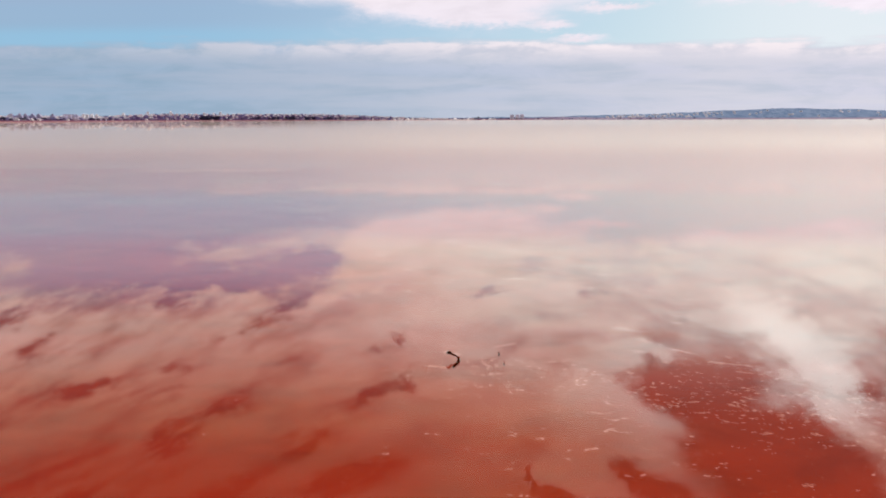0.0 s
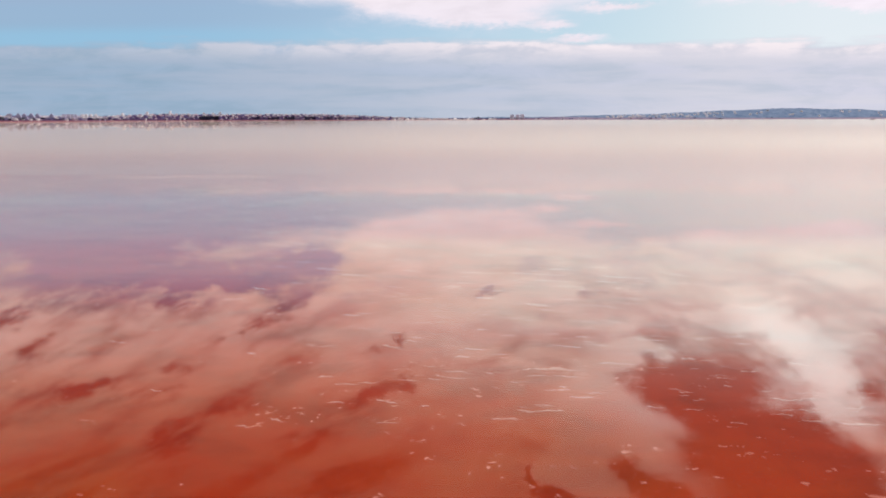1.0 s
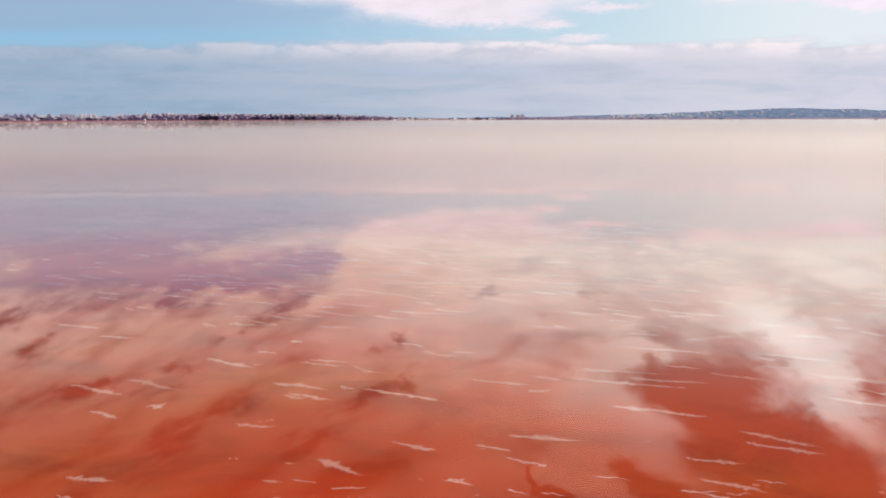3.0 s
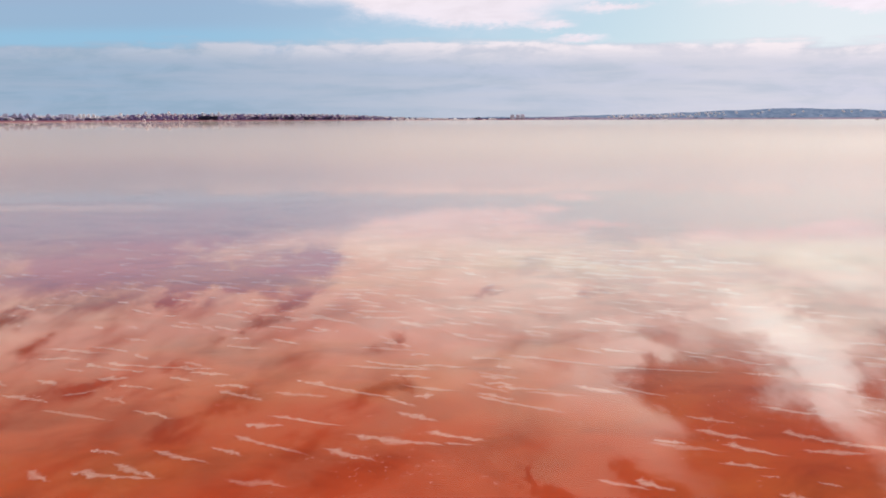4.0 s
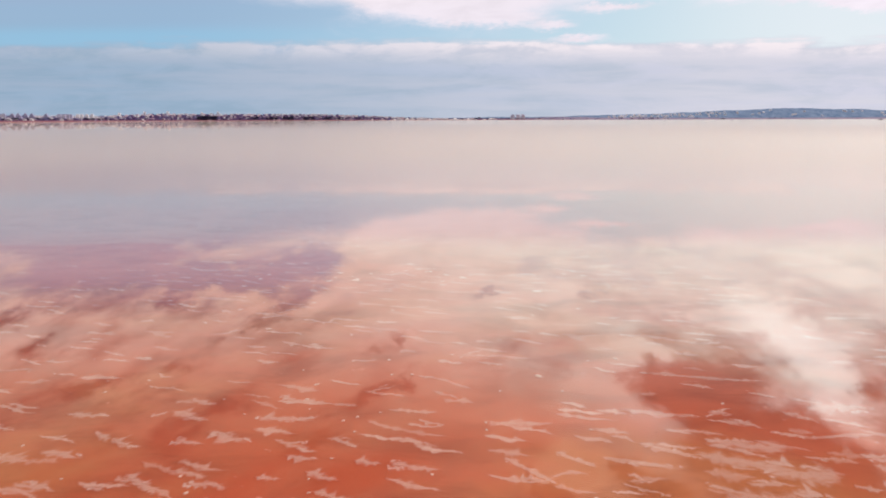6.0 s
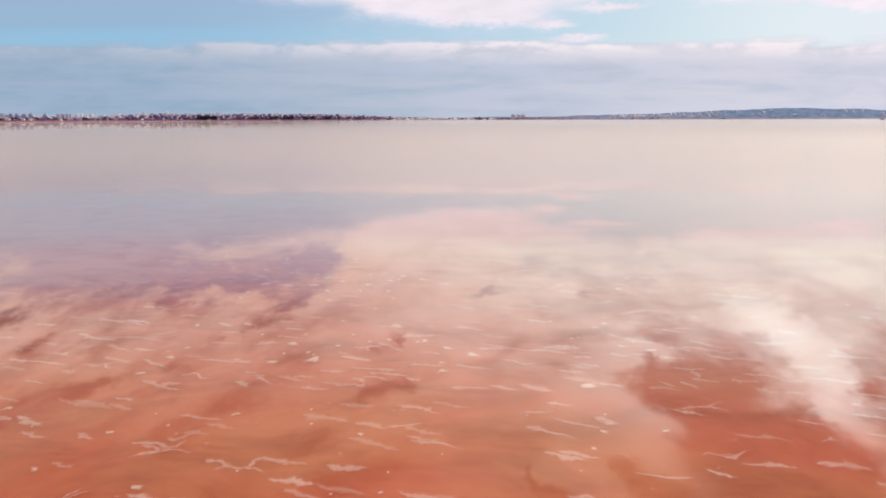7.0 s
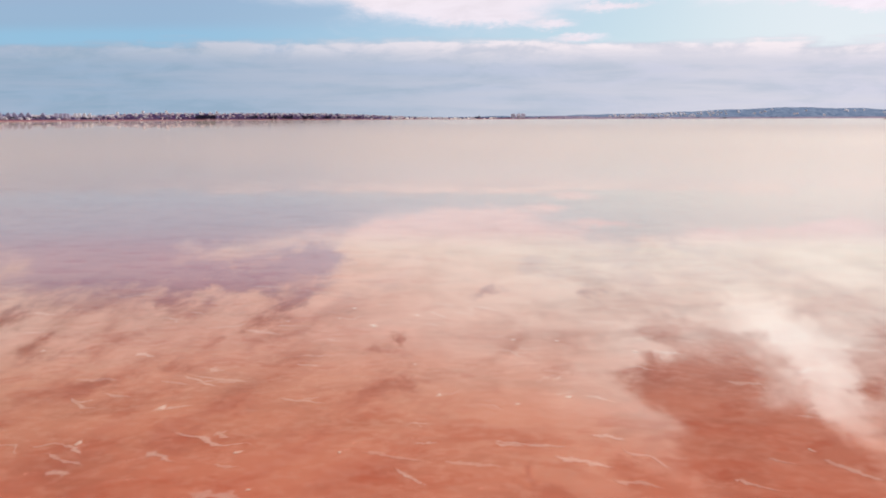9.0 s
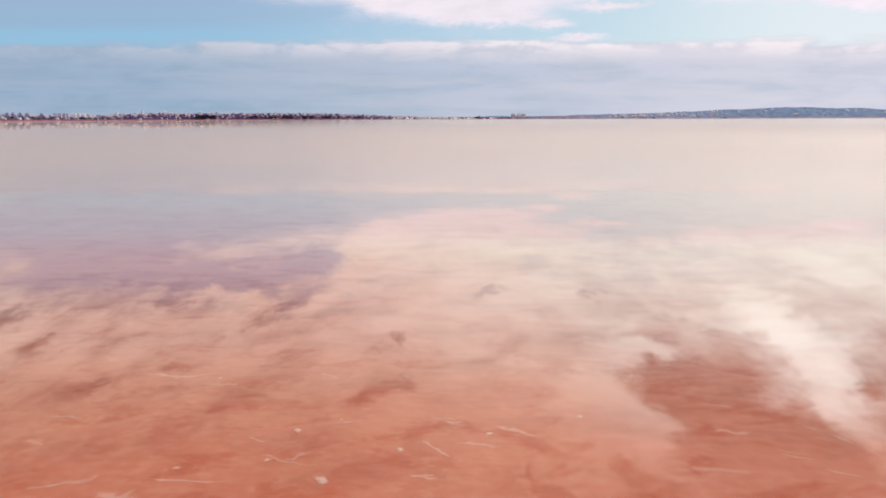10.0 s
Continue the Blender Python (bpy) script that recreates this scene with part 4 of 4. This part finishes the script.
LUMPS = ((-4.01, 70.65, 0.120), (-5.60, 70.82, 0.096), (-5.84, 69.81, 0.071), (-3.21, 71.11, 0.072), (-3.74, 71.62, 0.094), (-4.17, 72.04, 0.068), (-2.36, 70.72, 0.086), (-1.67, 71.25, 0.082), (-1.32, 71.74, 0.085), (-1.46, 71.35, 0.082), (-0.69, 71.40, 0.073), (-2.50, 69.94, 0.072), (-3.51, 69.97, 0.080), (-6.10, 72.79, 0.073), (3.03, 71.42, 0.055), (2.86, 70.36, 0.066), (5.26, 70.04, 0.096), (3.99, 71.77, 0.066), (3.54, 69.76, 0.062), (5.88, 71.50, 0.065), (-3.43, 65.19, 0.100), (-2.79, 64.25, 0.119), (-3.64, 64.06, 0.099), (-6.15, 63.46, 0.077), (-5.91, 64.36, 0.083), (-2.41, 65.07, 0.069), (-0.45, 65.36, 0.081), (0.05, 64.90, 0.087), (0.65, 64.46, 0.103), (4.55, 64.70, 0.086), (2.75, 62.73, 0.133), (-1.72, 80.71, 0.088))
for group, deep in ((RIDGES_ON_RED, 0.66), (RIDGES_OUTER_WEST, 0.70), (RIDGES_OUTER_EAST, 0.58), (RIDGES_THIRD_WEST, 0.95), (RIDGES_THIRD_EAST, 0.85), (RIDGES_FIRST_WEST, 0.95), (RIDGES_FIRST_EAST, 0.80), (RIDGES_SECOND_WEST, 1.25), (RIDGES_SECOND_EAST, 0.95), (VEINS, 0.62), (LAST_VEINS, 0.42)):
    for x, y, long, turn in group:
        salt("salt_ridge", ridge_meshes, x, y, turn, long, deep * random.uniform(0.8, 1.25) * min(1.0, 0.45 + 0.5 * long), 1.0,
             RIDGE_LABEL if y < 63 else "thin crooked vein of salt in shallow brine", "salt ridge", "salt ridges on the lake bed")
for x, y, long, turn in NEAR_CRUSTS:
    salt("salt_crust", torn_meshes, x, y, turn, long, 0.32 * random.uniform(0.8, 1.25), 1.0, "torn pinkish salt crust under the red brine", "salt crust", "salt crusts on the lake bed")
for x, y, r in LUMPS:
    salt("salt_lump", lump_meshes, x, y, random.uniform(0, 360), r * 0.95, r * 0.95, 0.022 + r * 0.2, "whitish rounded lump of salt in shallow brine", "salt lump", "salt lumps on the lake bed")


def amount(y):
    """How thickly salt ridges lie at y metres ahead of the start."""
    for a, b, c, d in ((14, 25, 0.0, 0.02), (25, 33, 0.02, 0.14), (33, 40, 0.14, 0.5), (40, 50, 0.5, 1.0), (50, 60, 1.0, 0.8), (60, 68, 0.8, 0.25), (68, 84, 0.25, 0.0)):
        if a <= y < b:
            return c + (d - c) * (y - a) / (b - a)
    return 0.0


def lay():
    """Where the next salt ridge lies: its place, turn, length and whether it is a broad crust."""
    while True:
        y = random.uniform(14, 84)
        x = random.gauss(0, 8.0)
        here = 0.6 if abs(x) < 7.5 and 26 < y < 68 else 1.0
        if random.random() < amount(y) * here * (1.0 if y > 42 or x > 0 else 0.5):
            break
    long = random.uniform(0.4, 1.15) * (1.7 if 22 < y < 44 and random.random() < 0.4 else 1.0)
    return x, y, random.gauss(-19, 8), long, 45 < y < 57 and x > 3.5 and random.random() < 0.25


bm = bmesh.new()
for i in range(950):
    x, y, turn, long, broad = lay()
    strand(bm, -0.5 * long, 0.5 * long, 0, random.uniform(-0.05, 0.05), random.uniform(0.08, 0.14) * (2.2 if broad else 1), 0.005, i * 1.7, pose(x, y, FLOOR + 0.002, 0, 0, turn))
# short dashes of crust where the silt is still red
for i in range(330):
    x, y = random.gauss(3.5, 4.5), random.uniform(18, 31)
    long = random.uniform(0.2, 0.7) * (1.6 if i % 9 == 0 else 1.0)
    strand(bm, -0.5 * long, 0.5 * long, 0, random.gauss(0, 0.03), random.uniform(0.025, 0.05), 0.004, 300 + i * 1.9, pose(x, y, FLOOR + 0.002, 0, 0, random.gauss(-7, 6)))
# thin wandering veins of salt past the ridges
for i in range(130):
    x, y = random.gauss(0, 7), random.gauss(70, 8)
    long = random.uniform(0.4, 1.2)
    turn = random.gauss(-8, 14)
    strand(bm, -0.5 * long, 0.5 * long, 0, random.gauss(0, 0.15), random.uniform(0.05, 0.09), 0.004, 500 + i * 1.3, pose(x, y, FLOOR + 0.002, 0, 0, turn), 0.2)
    if random.random() < 0.6:
        side = random.choice((-1, 1))
        strand(bm, 0, 0.5 * long, 0, random.gauss(0, 0.1), random.uniform(0.04, 0.08), 0.004, 900 + i * 1.3, pose(x + random.uniform(-0.3, 0.1) * long, y, FLOOR + 0.002, 0, 0, turn + side * random.uniform(15, 50)), 0.2)
for i in range(6):
    x, y = random.gauss(0, 4.5), random.uniform(74, 88)
    long = random.uniform(0.8, 1.8)
    strand(bm, -0.5 * long, 0.5 * long, 0, random.gauss(0, 0.3), random.uniform(0.07, 0.11), 0.004, 1500 + i * 2.3, pose(x, y, FLOOR + 0.003, 0, 0, random.gauss(-8, 12)), 0.3)
tagged(part("salt_ridge_field", bm, FAINT, smooth=True), "many pale salt ridges lying under the red brine", "salt ridges", kind="stuff")
for i in range(6):
    x, y = random.gauss(4.0, 2.6), random.uniform(31.5, 36.5)
    long = random.uniform(1.2, 2.8)
    salt("salt_ridge", ridge_meshes, x, y, random.gauss(-15, 4), long, random.uniform(0.6, 0.9), 1.0,
         "long thin salt ridge just under the red brine", "salt ridge", "salt ridges on the lake bed")
for i in range(12):
    salt("salt_crust", patch_meshes, random.gauss(5.8, 1.7), random.gauss(51.5, 2.2), random.gauss(-14, 6), random.uniform(1.2, 2.0), random.uniform(0.7, 1.3), 1.0,
         "broad pale salt crust just under the red brine", "salt ridge", "salt ridges on the lake bed")
lumps = 0
while lumps < 110:
    x, y = random.gauss(0, 6), random.uniform(53, 90)
    if random.random() > (1 - abs(y - 67) / (14 if y < 67 else 22)):
        continue
    lumps += 1
    r = random.choice((1.0, 1.0, 1.5)) * random.uniform(0.025, 0.05)
    salt("salt_lump", lump_meshes, x, y, random.uniform(0, 360), r, r, 0.022 + r * 0.15, "whitish rounded lump of salt in shallow brine", "salt lump", "salt lumps on the lake bed")

for i in range(110):
    r = random.uniform(0.018, 0.034)
    salt("salt_lump", lump_meshes, random.gauss(0, 5), random.uniform(44, 62), random.uniform(0, 360), r, r, 0.02, "small whitish lump of salt among the ridges", "salt lump", "salt lumps on the lake bed")

# scraps of crust too many to count
bm = bmesh.new()


def scrap(x, y, size, turn):
    """A shred of crust: one to three short ragged strands."""
    for k in range(random.randint(1, 3)):
        long = size * random.uniform(1.4, 4.2)
        strand(bm, -long / 2, long / 2, random.gauss(0, size * 0.8), random.gauss(0, size * 0.4), size * random.uniform(0.6, 1.5), 0.004, random.uniform(0, 900), pose(x + random.gauss(0, size * 2), y, FLOOR + 0.001, 0, 0, turn + random.gauss(0, 8)))


for i in range(2600):
    y = random.uniform(7, 94)
    x = random.gauss(0, 8)
    thick = (0.3 if y > 55 else 0.12) + 0.7 * amount(y) + (0.5 if y < 16 and x > 2.5 else 0.0)
    if random.random() < thick and noise.noise((x * 0.25, y * 0.4, 7)) > -0.15:
        scrap(x, y, random.uniform(0.015, 0.04), random.gauss(-12, 15))
for i in range(3000):
    x, y = random.gauss(0.5, 6.0), random.uniform(14, 31)
    if noise.noise((x * 0.3, y * 0.5, 4)) + 0.5 * noise.noise((x * 0.9, y * 1.3, 8)) > 0.12 * random.random() and random.random() < (1.0 if 18 < y < 26 else 0.45):
        scrap(x, y, random.uniform(0.012, 0.026) * random.choice((1, 1, 1, 1.8)), random.gauss(0, 12))
for i in range(1100):
    x, y = random.gauss(5.4, 2.3), random.gauss(11.6, 1.8)
    if noise.noise((x * 0.8, y * 0.9, 3)) > -0.1 - 0.3 * random.random():
        scrap(x, y, random.uniform(0.012, 0.03) * random.choice((1, 1, 1, 1.8)), random.gauss(-5, 25))
for i in range(190):
    scrap(random.gauss(0.9, 0.9), random.gauss(12.6, 0.6), random.uniform(0.012, 0.026), random.gauss(15, 20))
for cx, cy, sx, sy, n in ((4.3, 40.3, 0.9, 1.0, 90), (-0.9, 38.6, 0.6, 0.5, 70), (-4.3, 41.5, 0.6, 0.6, 40), (4.4, 47.6, 0.7, 0.7, 60)):
    for i in range(n):
        scrap(random.gauss(cx, sx), random.gauss(cy, sy), random.uniform(0.010, 0.020), random.gauss(0, 30))
tagged(part("salt_scraps", bm, SCRAP), "small scraps of pale salt crust under the brine", "salt crust", kind="stuff")

# ---- a bent dead branch standing in the water ----


def tube(path, radii, sides=8):
    bm = bmesh.new()
    rings = []
    for i, (c, r) in enumerate(zip(path, radii)):
        c = Vector(c)
        d = (Vector(path[min(i + 1, len(path) - 1)]) - Vector(path[max(i - 1, 0)])).normalized()
        s = d.orthogonal().normalized()
        t2 = d.cross(s)
        rings.append([bm.verts.new(c + (s * math.cos(k * math.tau / sides) + t2 * math.sin(k * math.tau / sides)) * r * (1 + 0.2 * noise.noise((i * 1.7, k * 1.3, 2)))) for k in range(sides)])
    for a, b in zip(rings, rings[1:]):
        for k in range(sides):
            bm.faces.new((a[k], a[(k + 1) % sides], b[(k + 1) % sides], b[k]))
    for r in (rings[0], rings[-1]):
        bm.faces.new(r if r is rings[-1] else r[::-1])
    return bm


branch = thing("dead_branch", "crooked black dead branch sticking out of the red brine", "branch")
part("stem", tube(((0.08, 0, -0.16), (0.10, 0, 0.0), (0.09, 0, 0.05), (0.03, 0, 0.10), (-0.05, 0, 0.125), (-0.10, 0, 0.16)), (0.022, 0.028, 0.024, 0.020, 0.018, 0.02)), WOOD, branch, smooth=True)
part("knot", tube(((-0.16, 0, 0.155), (-0.12, 0.0, 0.165), (-0.08, 0, 0.16), (-0.05, 0, 0.14)), (0.012, 0.036, 0.034, 0.014)), WOOD, branch, smooth=True)
# added limb at the surface, imitating the stem's dark reflection
part("reflection_limb", tube(((0.10, -0.01, 0.03), (0.09, -0.14, 0.018), (0.04, -0.27, 0.012), (-0.01, -0.36, 0.006), (-0.02, -0.44, -0.01)), (0.024, 0.022, 0.018, 0.020, 0.012)), WOOD, branch, smooth=True)
branch.matrix_basis = pose(0.22, 13.2, 0, 0, 0, 0)
for x, y, h in ((1.20, 13.55, 0.05), (1.26, 13.0, 0.02)):
    twig = thing("twig", "short black twig poking out of the brine", "twig", "twigs in the water")
    part("stem", tube(((0, 0, -0.16), (0.005, 0, 0.0), (-0.01, 0, h)), (0.012, 0.014, 0.009), 6), WOOD, twig)
    twig.matrix_basis = pose(x, y, 0)
